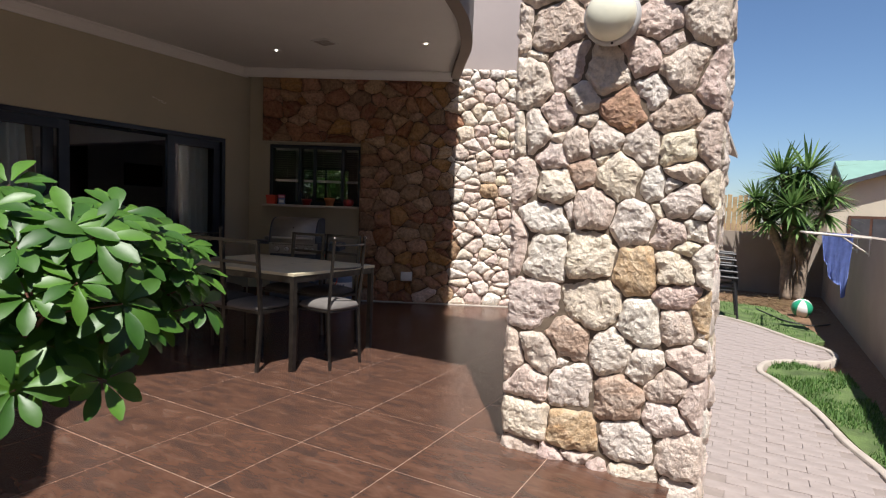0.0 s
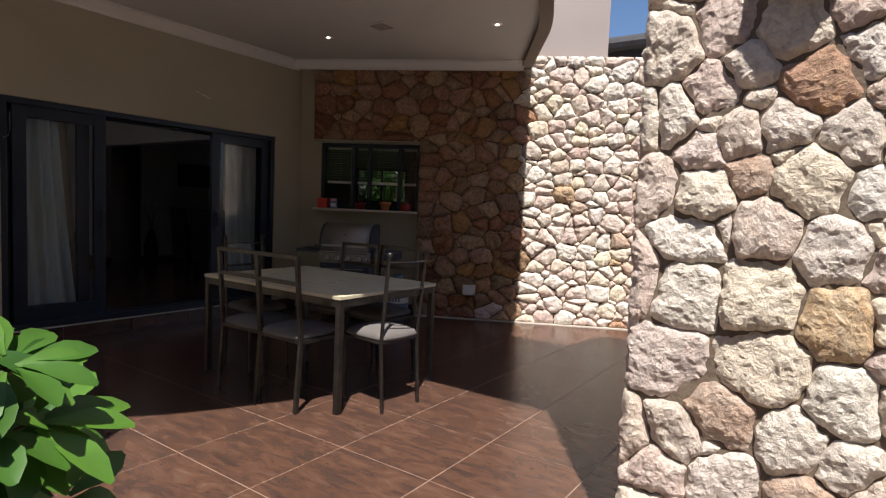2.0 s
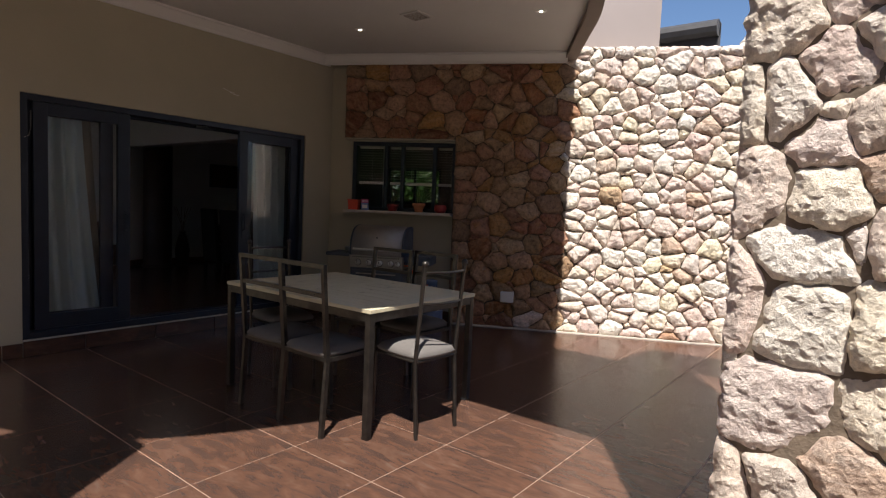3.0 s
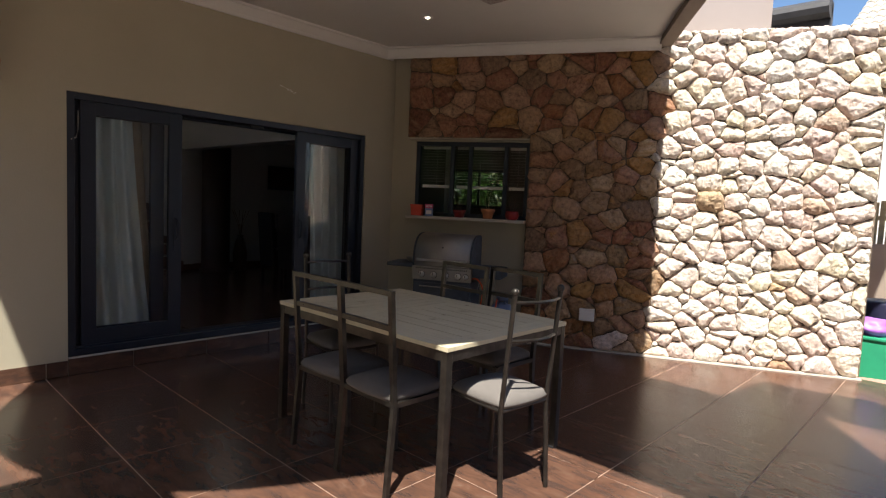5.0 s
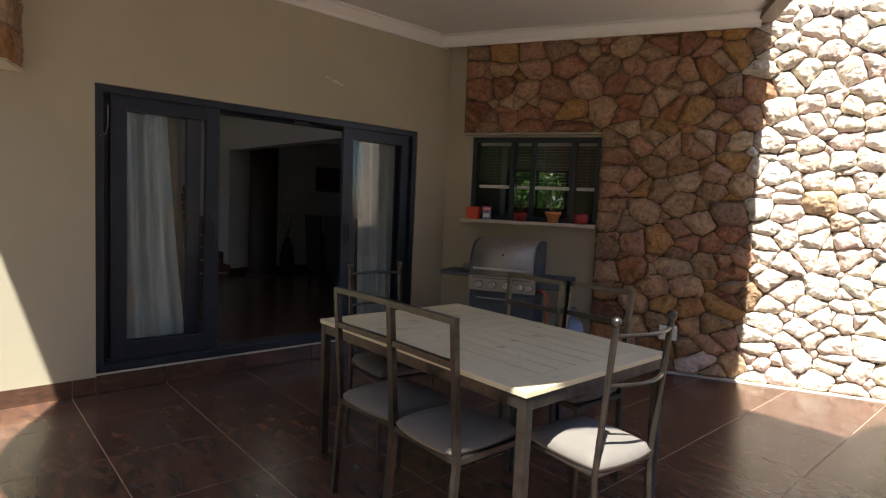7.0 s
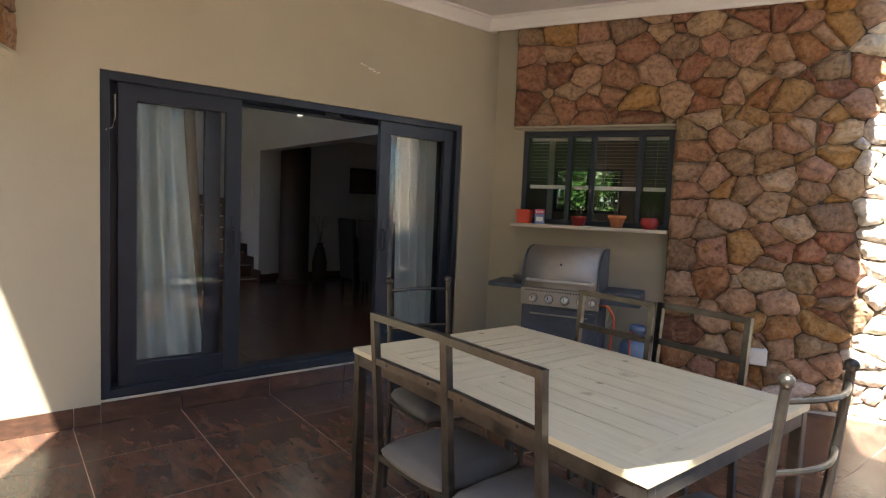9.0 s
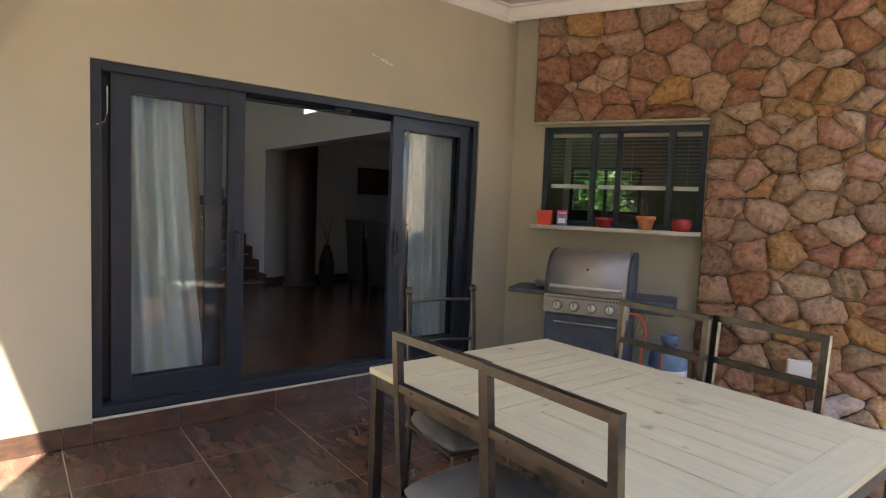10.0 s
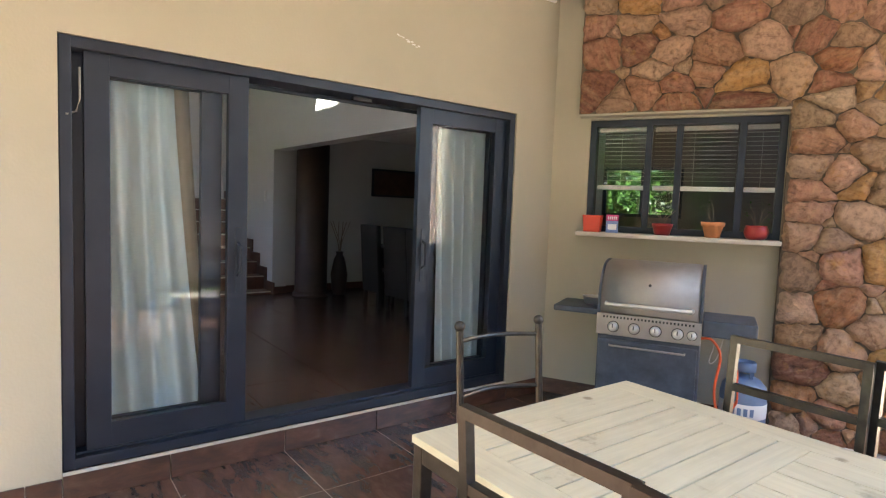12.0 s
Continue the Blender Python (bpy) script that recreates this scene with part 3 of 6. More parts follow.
near = curtain("curtain", FX - 0.13, (4.20, 4.585), (4.22, 4.74), 4, 0.4)
curtain("curtain", FX - 0.13, (6.29, 6.82), (6.36, 6.83), 5, 2.0)
bm = bmesh.new()
grid = []
for j in range(13):
    v = j / 12
    y = 4.585 + (4.74 - 4.585) * v ** 1.3
    wide = 0.05 + 0.03 * math.sin(1.2 + 2.4 * v)
    grid.append([bm.verts.new((FX - 0.135 + 0.02 * math.sin(u * 0.9 + 2 * v), y + wide * u / 4, 2.02 - v * 1.785)) for u in range(5)])
for p, q in zip(grid, grid[1:]):
    for u in range(4):
        bm.faces.new((p[u], p[u + 1], q[u + 1], q[u]))
bmesh.ops.solidify(bm, geom=bm.faces[:], thickness=0.003)
part("lining", bm, LINING, near, "beige lining turned back along the edge", smooth=True)
rail = thing("curtain_rail", "dark curtain rail above the sliding door", "curtain rail")
part("rail", tube([(FX - 0.16, 4.0, 2.08), (FX - 0.16, 6.95, 2.08)], 0.014, 8), FRAME, rail)
part("bracket", box(FX - 0.17, X1 + 0.001, 4.02, 4.05, 2.065, 2.11), FRAME, rail)
part("bracket", box(FX - 0.17, X1 + 0.001, 6.90, 6.93, 2.065, 2.11), FRAME, rail)

# ---- kitchen window ----
win = thing("window_1", "charcoal kitchen window with a half-drawn cream slatted blind", "window", WALL, kind="structure")


def wframe(x0, x1, z0, z1, w, y0, y1):
    bm = box(x0, x0 + w, y0, y1, z0, z1, 0.003)
    box(x1 - w, x1, y0, y1, z0, z1, 0.003, bm)
    box(x0 + w - 0.003, x1 - w + 0.003, y0 + 0.002, y1 - 0.002, z0, z0 + w, 0.003, bm)
    box(x0 + w - 0.003, x1 - w + 0.003, y0 + 0.002, y1 - 0.002, z1 - w, z1, 0.003, bm)
    return bm


part("window_frame", wframe(S0, S1, 1.292, 2.118, 0.045, 0.14, 0.20), FRAME, win)
for x in (-1.0, -0.40):
    part("mullion", box(x - 0.022, x + 0.022, 0.142, 0.198, 1.33, 2.075, 0.003), FRAME, win)
part("mullion", box(-0.82, -0.775, 0.165, 0.215, 1.33, 2.075, 0.003), FRAME, win)
for x0, x1 in ((S0 + 0.04, -1.02), (-0.98, -0.42), (-0.38, S1 - 0.04)):
    p = part("pane", box(x0, x1, 0.168, 0.174, 1.33, 2.08), GLASS, win, "clear glass pane")
    p.visible_shadow = False
part("window_sill", box(S0 - 0.03, S1 - 0.005, -0.075, 0.14, 1.262, 1.292, 0.006), SILLSTONE, win, "pale stone sill")
for x0, x1 in ((-1.37, -1.03), (-0.97, -0.43), (-0.37, -0.18)):
    blind = part("blind", box(x0, x1, 0.24, 0.275, 2.045, 2.075, 0.003), SLAT, win, "cream slatted blind")
    z = 2.025
    while z > 1.66:
        s = part("slat", box(x0, x1, -0.014, 0.014, -0.0012, 0.0012), SLAT, blind)
        s.matrix_local = Matrix.Translation((0, 0.257, z)) @ Matrix.Rotation(radians(3), 4, "X")
        z -= 0.031
    part("bottom_rail", box(x0, x1, 0.240, 0.27, 1.612, 1.645, 0.003), WHITE, blind)
    part("cord", tube([((x0 + x1) / 2, 0.236, 2.05), ((x0 + x1) / 2, 0.236, 1.63)], 0.0015, 5), SLAT, blind)


# back window added to show dim green; its pane is tinted darker for that
back = thing("window_2", "charcoal window added at the back of the kitchen for a dim garden view", "window", WALL, kind="structure")
part("window_frame", wframe(-1.86, -0.92, 1.40, 2.02, 0.04, 3.22, 3.28), FRAME, back)
part("mullion", box(-1.41, -1.37, 3.225, 3.275, 1.44, 1.98, 0.003), FRAME, back)
p = part("pane", box(-1.83, -0.95, 3.246, 3.252, 1.43, 1.99), DIMMING, back, "dark glass pane tinted to dim the garden view")
p.visible_shadow = False


# ---- table ----
def table():
    th = thing("patio_table", "bleached pine patio table on a dark steel frame", "table", Matrix.Translation((-5.115, 5.35, 0)))
    hx, hy = 0.735, 0.515
    top = part("tabletop", box(-hx + 0.04, hx - 0.04, -hy + 0.04, hy - 0.04, 0.728, 0.742), WOODBROWN, th, "bleached pine board top")
    z0, z1 = 0.742, 0.765

    def board(x0, x1, y0, y1, along="x"):
        L, W = (x1 - x0, y1 - y0) if along == "x" else (y1 - y0, x1 - x0)
        ob = part("board", box(-L / 2, L / 2, -W / 2, W / 2, 0, z1 - z0, 0.0025), PLANK, top)
        ob.matrix_local = Matrix.Translation(((x0 + x1) / 2, (y0 + y1) / 2, z0)) @ Matrix.Rotation(0 if along == "x" else math.pi / 2, 4, "Z")
    g = 0.006
    e = 0.115
    # border boards
    j = 0.0008
    board(-hx, hx, -hy, -hy + e)
    board(-hx, hx, hy - e, hy)
    board(-hx, -hx + e, -hy + e + j, hy - e - j, "y")
    board(hx - e, hx, -hy + e + j, hy - e - j, "y")
    n = 7
    x0, x1 = -hx + e + j, -0.03
    w = (x1 - x0) / n
    for i in range(n):
        board(x0 + i * w, x0 + (i + 1) * w - (g if i < n - 1 else j), -hy + e + j, hy - e - j, "y")
    n = 7
    y0 = -hy + e + j
    w = (2 * hy - 2 * e - 2 * j) / n
    for i in range(n):
        board(x1 + j, hx - e - j, y0 + i * w, y0 + (i + 1) * w - (g if i < n - 1 else j))
    for s in (-1, 1):
        part("apron", box(-hx + 0.045, hx - 0.045, s * (hy - 0.022) - 0.015, s * (hy - 0.022) + 0.015, 0.690, 0.7415, 0.003), STEEL, th)
        part("apron", box(s * (hx - 0.022) - 0.015, s * (hx - 0.022) + 0.015, -hy + 0.045, hy - 0.045, 0.690, 0.7415, 0.003), STEEL, th)
        for q in (-1, 1):
            leg = part("leg", box(s * (hx - 0.025) - 0.0205, s * (hx - 0.025) + 0.0205, q * (hy - 0.025) - 0.0205, q * (hy - 0.025) + 0.0205, 0.008, 0.7415, 0.004), STEEL, th)
            part("foot_cap", box(s * (hx - 0.03) - 0.022, s * (hx - 0.03) + 0.022, q * (hy - 0.03) - 0.022, q * (hy - 0.03) + 0.022, 0, 0.012, 0.003), BLACK, leg)
    return th


table()


def seat_cushion(w, d, z, th):
    """A plump pad with rounded sides."""
    n = 14
    bm = bmesh.new()
    top, low = [], []
    for j in range(n + 1):
        rt, rl = [], []
        for i in range(n + 1):
            u, q = 2 * i / n - 1, 2 * j / n - 1
            k = 1 - 0.10 * (u * u * q * q)
            e = 1 - max(abs(u), abs(q)) ** 5
            rt.append(bm.verts.new((u * k * w / 2, d / 2 + q * k * d / 2, z + 0.020 + 0.030 * e ** 0.5 + 0.022 * (1 - u * u) * (1 - q * q))))
            rl.append(bm.verts.new((u * k * w / 2 * 0.97, d / 2 + q * k * d / 2 * 0.97, z)))
        top.append(rt)
        low.append(rl)
    for j in range(n):
        for i in range(n):
            bm.faces.new((top[j][i], top[j][i + 1], top[j + 1][i + 1], top[j + 1][i]))
            bm.faces.new((low[j][i], low[j + 1][i], low[j + 1][i + 1], low[j][i + 1]))
    for i in range(n):
        for a, b in (((0, i), (0, i + 1)), ((n, i + 1), (n, i)), ((i + 1, 0), (i, 0)), ((i, n), (i + 1, n))):
            bm.faces.new((top[a[0]][a[1]], low[a[0]][a[1]], low[b[0]][b[1]], top[b[0]][b[1]]))
    bmesh.ops.recalc_face_normals(bm, faces=bm.faces)
    return part("seat", bm, CUSHION, th, "grey fabric seat pad", smooth=True)


def square_chair():
    """Steel chair with a square-tube back: top rail and one cross rail. Back at y=0, seat towards +y."""
    th = thing("patio_chair", "dark steel square-tube patio chair with grey seat pad", "chair", group="chairs round the table")
    r, w = 0.0125, 0.40
    for s in (-1, 1):
        part("back_post", tube([(s * w / 2, 0.0, 0.0), (s * w / 2, 0.03, 0.44), (s * w / 2, -0.012, 0.988)], r, square=True), STEEL, th)
        part("front_leg", tube([(s * w / 2, 0.40, 0.0), (s * w / 2, 0.39, 0.46)], r, square=True), STEEL, th)
        part("side_rail", tube([(s * w / 2, 0.04, 0.455), (s * w / 2, 0.38, 0.455)], r * 0.95, square=True), STEEL, th)
    part("top_rail", tube([(-w / 2 - r, -0.012, 0.998), (w / 2 + r, -0.012, 0.998)], r, square=True), STEEL, th)
    part("cross_rail", tube([(-w / 2 + r, 0.002, 0.83), (w / 2 - r, 0.002, 0.83)], r, square=True), STEEL, th)
    part("seat_rail", tube([(-w / 2 + r, 0.03, 0.455), (w / 2 - r, 0.03, 0.455)], r * 0.95, square=True), STEEL, th)
    part("seat_rail", tube([(-w / 2 + r, 0.39, 0.455), (w / 2 - r, 0.39, 0.455)], r * 0.95, square=True), STEEL, th)
    for x in (-0.12, 0.12):
        part("screw", lathe([(0.0, -0.003), (0.005, -0.003), (0.005, 0.003), (0.0, 0.003)], 8), BLACK, th).matrix_local = Matrix.Translation((x, -0.011, 0.83)) @ Matrix.Rotation(math.pi / 2, 4, "X")
    seat_cushion(0.40, 0.41, 0.467, th)
    return th


def ball_chair():
    """Steel chair with round posts, ball finials and two bowed rails."""
    th = thing("ball_finial_chair", "dark steel patio chair with ball finials and bowed rails", "chair", group="chairs round the table")
    w = 0.335
    for s in (-1, 1):
        post = part("back_post", tube([(s * w / 2, 0.0, 0.0), (s * w / 2, 0.03, 0.44), (s * w / 2, -0.02, 1.02)], 0.0125, 10), STEEL, th)
        bm = bmesh.new()
        bmesh.ops.create_uvsphere(bm, u_segments=14, v_segments=10, radius=0.019, matrix=Matrix.Translation((s * w / 2, -0.021, 1.035)))
        part("finial", bm, STEEL, post, "round steel ball", smooth=True)
        part("front_leg", tube([(s * w / 2, 0.40, 0.0), (s * w / 2, 0.39, 0.46)], 0.011, 10), STEEL, th)
        part("side_rail", tube([(s * w / 2, 0.04, 0.455), (s * w / 2, 0.38, 0.455)], 0.011, 8), STEEL, th)
    for z, y0, bow in ((0.985, -0.017, 0.045), (0.80, 0.0, 0.045)):
        part("bowed_rail", tube([(-w / 2 + w * i / 10, y0 - bow * math.sin(math.pi * i / 10), z) for i in range(11)], 0.008, 8), STEEL, th)
    for y in (0.03, 0.39):
        part("seat_rail", tube([(-w / 2, y, 0.455), (w / 2, y, 0.455)], 0.011, 8), STEEL, th)
    seat_cushion(0.37, 0.40, 0.467, th)
    return th


chair = square_chair()
chair.matrix_world = pose(-5.225, 4.70, 0, 0, 0, 2)
copy_thing(chair, pose(-4.805, 4.695, 0, 0, 0, -1))
copy_thing(chair, pose(-5.285, 5.96, 0, 0, 0, 180))
copy_thing(chair, pose(-4.87, 6.0, 0, 0, 0, 178))
bchair = ball_chair()
bchair.matrix_world = pose(-4.178, 5.222, 0, 0, 0, 84)
copy_thing(bchair, pose(-5.93, 5.26, 0, 0, 0, -97))


# ---- barbecue and what stands by it ----
def barbecue():
    th = thing("gas_barbecue", "stainless gas barbecue on a blue-grey cabinet with side shelves", "barbecue", WALL @ Matrix.Translation((-0.865, -0.33, 0)))
    w = 0.30
    part("cabinet", box(-w, w, -0.21, 0.22, 0.06, 0.66, 0.006), ENAMEL, th, "scuffed blue-grey enamel cabinet")
    part("cabinet_door", box(-w + 0.012, w - 0.012, -0.226, -0.208, 0.09, 0.635, 0.005), ENAMEL, th, "scuffed blue-grey drop door")
    part("door_bar", tube([(-0.22, -0.228, 0.60), (-0.22, -0.245, 0.60), (0.22, -0.245, 0.60), (0.22, -0.228, 0.60)], 0.007, 8), CHROME, th, "long steel pull bar")
    panel = part("control_panel", box(-w - 0.005, w + 0.005, -0.245, -0.19, 0.665, 0.80, 0.006), CHROME, th, "brushed steel control panel")
    for i in range(26):
        x = -0.26 + 0.52 * i / 25
        part("vent_slot", box(x - 0.005, x + 0.005, -0.247, -0.244, 0.775, 0.788), BLACK, panel)
    for x, r in ((-0.20, 0.028), (-0.075, 0.028), (0.05, 0.028), (0.175, 0.028), (0.255, 0.023)):
        k = part("knob", lathe([(r * 1.12, 0), (r * 1.12, 0.008), (r, 0.01), (r * 0.93, 0.034), (r * 0.8, 0.038)], 20), KNOBSTEEL, panel, "steel control knob", smooth=True)
        k.matrix_local = Matrix.Translation((x, -0.245, 0.722)) @ Matrix.Rotation(math.pi / 2, 4, "X")
        part("collar", lathe([(r * 1.28, -0.001), (r * 1.28, 0.004), (r * 1.13, 0.005)], 20), BLACK, k, "dark collar")
        part("pointer", box(-0.003, 0.003, -0.002, r * 0.8, 0.037, 0.041), BLACK, k)
    # hood: a swept profile
    prof = [(p.x, p.y) for p in spline([Vector(q + (0,)) for q in ((-0.235, 0.80), (-0.242, 0.86), (-0.225, 0.96), (-0.18, 1.04), (-0.11, 1.095), (-0.02, 1.12), (0.10, 1.125), (0.20, 1.11))], 4)] + [(0.21, 1.0), (0.21, 0.80)]
    bm = bmesh.new()
    a = [bm.verts.new((-w + 0.012, y, z)) for y, z in prof]
    b = [bm.verts.new((w - 0.012, y, z)) for y, z in prof]
    bm.faces.new(a)
    bm.faces.new(b[::-1])
    for i in range(len(prof)):
        j = (i + 1) % len(prof)
        bm.faces.new((a[i], b[i], b[j], a[j]))
    bmesh.ops.recalc_face_normals(bm, faces=bm.faces)
    bmesh.ops.bevel(bm, geom=[e for e in bm.edges if e.calc_face_angle(0) > 0.9], offset=0.008, segments=2, affect="EDGES")
    hood = part("hood", bm, HOODSTEEL, th, "rounded stainless hood")
    for p in hood.data.polygons:
        p.use_smooth = abs(p.normal.x) < 0.2 and p.normal.y < 0.5
    for s in (-1, 1):
        bm = bmesh.new()
        lo = [bm.verts.new((s * (w - 0.012), y, z)) for y, z in prof]
        hi = [bm.verts.new((s * (w + 0.004), y, z)) for y, z in prof]
        bm.faces.new(lo)
        bm.faces.new(hi[::-1])
        for i in range(len(prof)):
            j = (i + 1) % len(prof)
            bm.faces.new((lo[i], hi[i], hi[j], lo[j]))
        bmesh.ops.recalc_face_normals(bm, faces=bm.faces)
        part("hood_end", bm, ENAMEL, hood, "dark cast hood end")
    part("hood_handle", tube([(-0.25, -0.235, 0.868), (-0.25, -0.290, 0.868), (0.25, -0.290, 0.868), (0.25, -0.235, 0.868)], 0.013, 10), KNOBSTEEL, hood, "round steel hood handle")
    part("thermometer", lathe([(0.009, 0), (0.009, 0.006), (0.007, 0.008)], 12), BLACK, hood).matrix_local = Matrix.Translation((-0.0, -0.214, 0.995)) @ Matrix.Rotation(math.radians(62), 4, "X")
    for s in (-1, 1):
        x0, x1 = (-0.60, -0.306) if s < 0 else (0.306, 0.60)
        part("side_shelf", box(x0, x1, -0.20, 0.16, 0.775 if s < 0 else 0.715, 0.815, 0.012), ENAMEL, th, "blue-grey side shelf")
    for sx in (-1, 1):
        for sy in (-0.17, 0.18):
            c = part("castor", lathe([(0.024, 0), (0.03, 0.006), (0.03, 0.018), (0.024, 0.024)], 14), BLACK, th)
            c.matrix_local = Matrix.Translation((sx * 0.26 - 0.012, sy, 0.03)) @ Matrix.Rotation(math.pi / 2, 4, "Y")
            part("castor_fork", box(sx * 0.26 - 0.02, sx * 0.26 + 0.02, sy - 0.012, sy + 0.012, 0.045, 0.062, 0.002), CHROME, th)
    return th


barbecue()
bowl = thing("steel_bowl", "small stainless bowl on the barbecue shelf", "bowl", WALL @ Matrix.Translation((-1.245, -0.33, 0.815)))
part("bowl", lathe([(0.04, 0), (0.052, 0.004), (0.068, 0.05), (0.07, 0.052), (0.064, 0.05), (0.048, 0.008), (0.001, 0.006)], 22), KNOBSTEEL, bowl, smooth=True)

gas = thing("gas_cylinder", "blue gas cylinder with a white printed band", "gas cylinder", WALL @ Matrix.Translation((-0.30, -0.20, 0)))
part("bottle", lathe([(0.12, 0.0), (0.125, 0.01), (0.125, 0.03), (0.135, 0.05), (0.135, 0.33), (0.125, 0.38), (0.09, 0.42), (0.04, 0.437), (0.03, 0.45)], 26), GASBLUE, gas, smooth=True)
part("label_band", lathe([(0.1355, 0.195), (0.1362, 0.196), (0.1362, 0.285), (0.1355, 0.286)], 26), WHITE, gas, "white printed band", smooth=True)
for i in range(5):
    a = math.radians(-130 + i * 15)
    b = part("print_bar", box(-0.011, 0.011, -0.002, 0.002, 0.215, 0.262), GASBLUE, gas)
    b.matrix_local = Matrix.Translation((0.1355 * math.cos(a), 0.1355 * math.sin(a), 0)) @ Matrix.Rotation(a + math.pi / 2, 4, "Z")
part("valve", tube([(0, 0, 0.44), (0, 0, 0.49), (-0.05, -0.02, 0.49)], 0.014, 10), CHROME, gas, "brass and steel valve")
part("guard_ring", lathe([(0.058, 0.47), (0.063, 0.47), (0.063, 0.525), (0.058, 0.53), (0.055, 0.525), (0.055, 0.47)], 22), GASBLUE, gas, smooth=True)
for a in (0.6, 2.2, 3.9, 5.4):
    part("guard_post", box(0.057 * math.cos(a) - 0.008, 0.057 * math.cos(a) + 0.008, 0.057 * math.sin(a) - 0.008, 0.057 * math.sin(a) + 0.008, 0.41, 0.475), GASBLUE, gas)
hose = thing("gas_hose", "orange rubber gas hose looping from barbecue to cylinder", "hose", WALL)
part("hose", tube([tuple(p) for p in spline([(-0.56, -0.50, 0.70), (-0.50, -0.52, 0.70), (-0.45, -0.49, 0.60), (-0.47, -0.47, 0.40), (-0.45, -0.42, 0.26), (-0.40, -0.36, 0.22), (-0.34, -0.33, 0.30), (-0.345, -0.30, 0.42), (-0.345, -0.22, 0.49)], 7)], 0.008, 8), ORANGE, hose, smooth=True)
part("igniter_wire", tube([tuple(p) for p in spline([(-0.56, -0.48, 0.72), (-0.49, -0.50, 0.68), (-0.51, -0.49, 0.56), (-0.47, -0.47, 0.58), (-0.43, -0.42, 0.74)], 6)], 0.003, 6), SILLSTONE, hose, "thin pale wire", smooth=True)

# ---- window sill things ----
SILL = 1.292


def pot(name, s, prof, mat, label, twigs, y=0.03):
    th = thing(name, label, "plant pot", WALL @ Matrix.Translation((s, y, SILL)), group="pots on the sill")
    part("pot", lathe(prof, 24), mat, th, smooth=True)
    top = max(z for r, z in prof)
    part("soil", lathe([(max(r for r, z in prof) * 0.85, top - 0.015), (max(r for r, z in prof) * 0.8, top - 0.012)], 16), SOIL, th, "dark potting soil")
    rg = random.Random(name + str(s))
    for i in range(twigs):
        a, h, b = rg.uniform(0, 6.28), rg.uniform(0.05, 0.20), rg.uniform(0.01, 0.05)
        p = part("twig", tube([(0.01 * math.cos(a), 0.01 * math.sin(a), top - 0.015), (b * math.cos(a), b * math.sin(a), top + h * 0.5), (b * 1.8 * math.cos(a + 0.5), b * 1.4 * math.sin(a + 0.5), top + h)], [0.003, 0.0022, 0.001], 5), BARK, th, "dry bare twig")
        bm = bmesh.new()
        for j in range(4):
            e = Vector((b * 1.8 * math.cos(a + 0.5) + rg.uniform(-0.02, 0.02), b * 1.4 * math.sin(a + 0.5) + rg.uniform(-0.02, 0.02), top + h * rg.uniform(0.5, 1)))
            q = Vector((rg.uniform(-1, 1), rg.uniform(-1, 1), rg.uniform(-0.5, 0.8))).normalized() * 0.022
            r = q.cross(Vector((0.3, 0.2, 1))).normalized() * 0.006
            bm.faces.new([bm.verts.new(v) for v in (e, e + q * 0.5 + r, e + q, e + q * 0.5 - r)])
        part("leaves", bm, TREELEAF, p)
    return th


ROUND = [(0.045, 0), (0.062, 0.012), (0.075, 0.045), (0.07, 0.075), (0.062, 0.088), (0.066, 0.094), (0.056, 0.094), (0.054, 0.08)]
TAPER = [(0.042, 0), (0.046, 0.0), (0.064, 0.075), (0.073, 0.077), (0.076, 0.104), (0.068, 0.106), (0.062, 0.09)]
pot("red_plant_pot", -0.865, [(0.045, 0), (0.05, 0), (0.066, 0.06), (0.07, 0.062), (0.07, 0.082), (0.06, 0.082), (0.055, 0.07)], REDGLAZE, "red-brown pot with a dry sprig on the sill", 4)
pot("terracotta_pot", -0.545, TAPER, TERRACOTTA, "terracotta pot with a bare dry seedling on the sill", 3)
pot("round_red_pot", -0.285, ROUND, REDGLAZE, "round glossy red pot with withered stalks on the sill", 5)
rb = thing("red_tin", "square red tapered planter box on the window sill", "planter", WALL @ Matrix.Translation((-1.345, 0.02, SILL)))
bm = box(-0.066, 0.066, -0.05, 0.05, 0, 0.118, 0.004)
for v in bm.verts:
    k = 0.86 + 0.14 * v.co.z / 0.118
    v.co.x *= k
    v.co.y *= k
part("body", bm, REDBOX, rb)
part("rim", box(-0.068, 0.068, -0.052, 0.052, 0.112, 0.122, 0.003), REDBOX, rb)
pk = thing("printed_packet", "pink and blue printed carton standing on the sill", "carton", WALL @ Matrix.Translation((-1.205, 0.015, SILL)) @ Matrix.Rotation(0.2, 4, "Z"))
part("carton", box(-0.042, 0.042, -0.025, 0.025, 0, 0.128, 0.002), plain("carton_blue", (0.18, 0.26, 0.50), 0.4, vary=0.3, scale=30), pk)
part("carton_top", box(-0.0425, 0.0425, -0.0255, 0.0255, 0.085, 0.1285, 0.002), plain("carton_pink", (0.65, 0.05, 0.20), 0.4, vary=0.1), pk, "pink printed top")
part("print_panel", box(-0.03, 0.03, -0.027, -0.0245, 0.022, 0.062), WHITE, pk, "pale printed panel")
for x in (-0.028, -0.014, 0.0, 0.014, 0.028):
    part("print_bar", box(x - 0.004, x + 0.004, -0.0275, -0.0255, 0.095, 0.116), WHITE, pk)

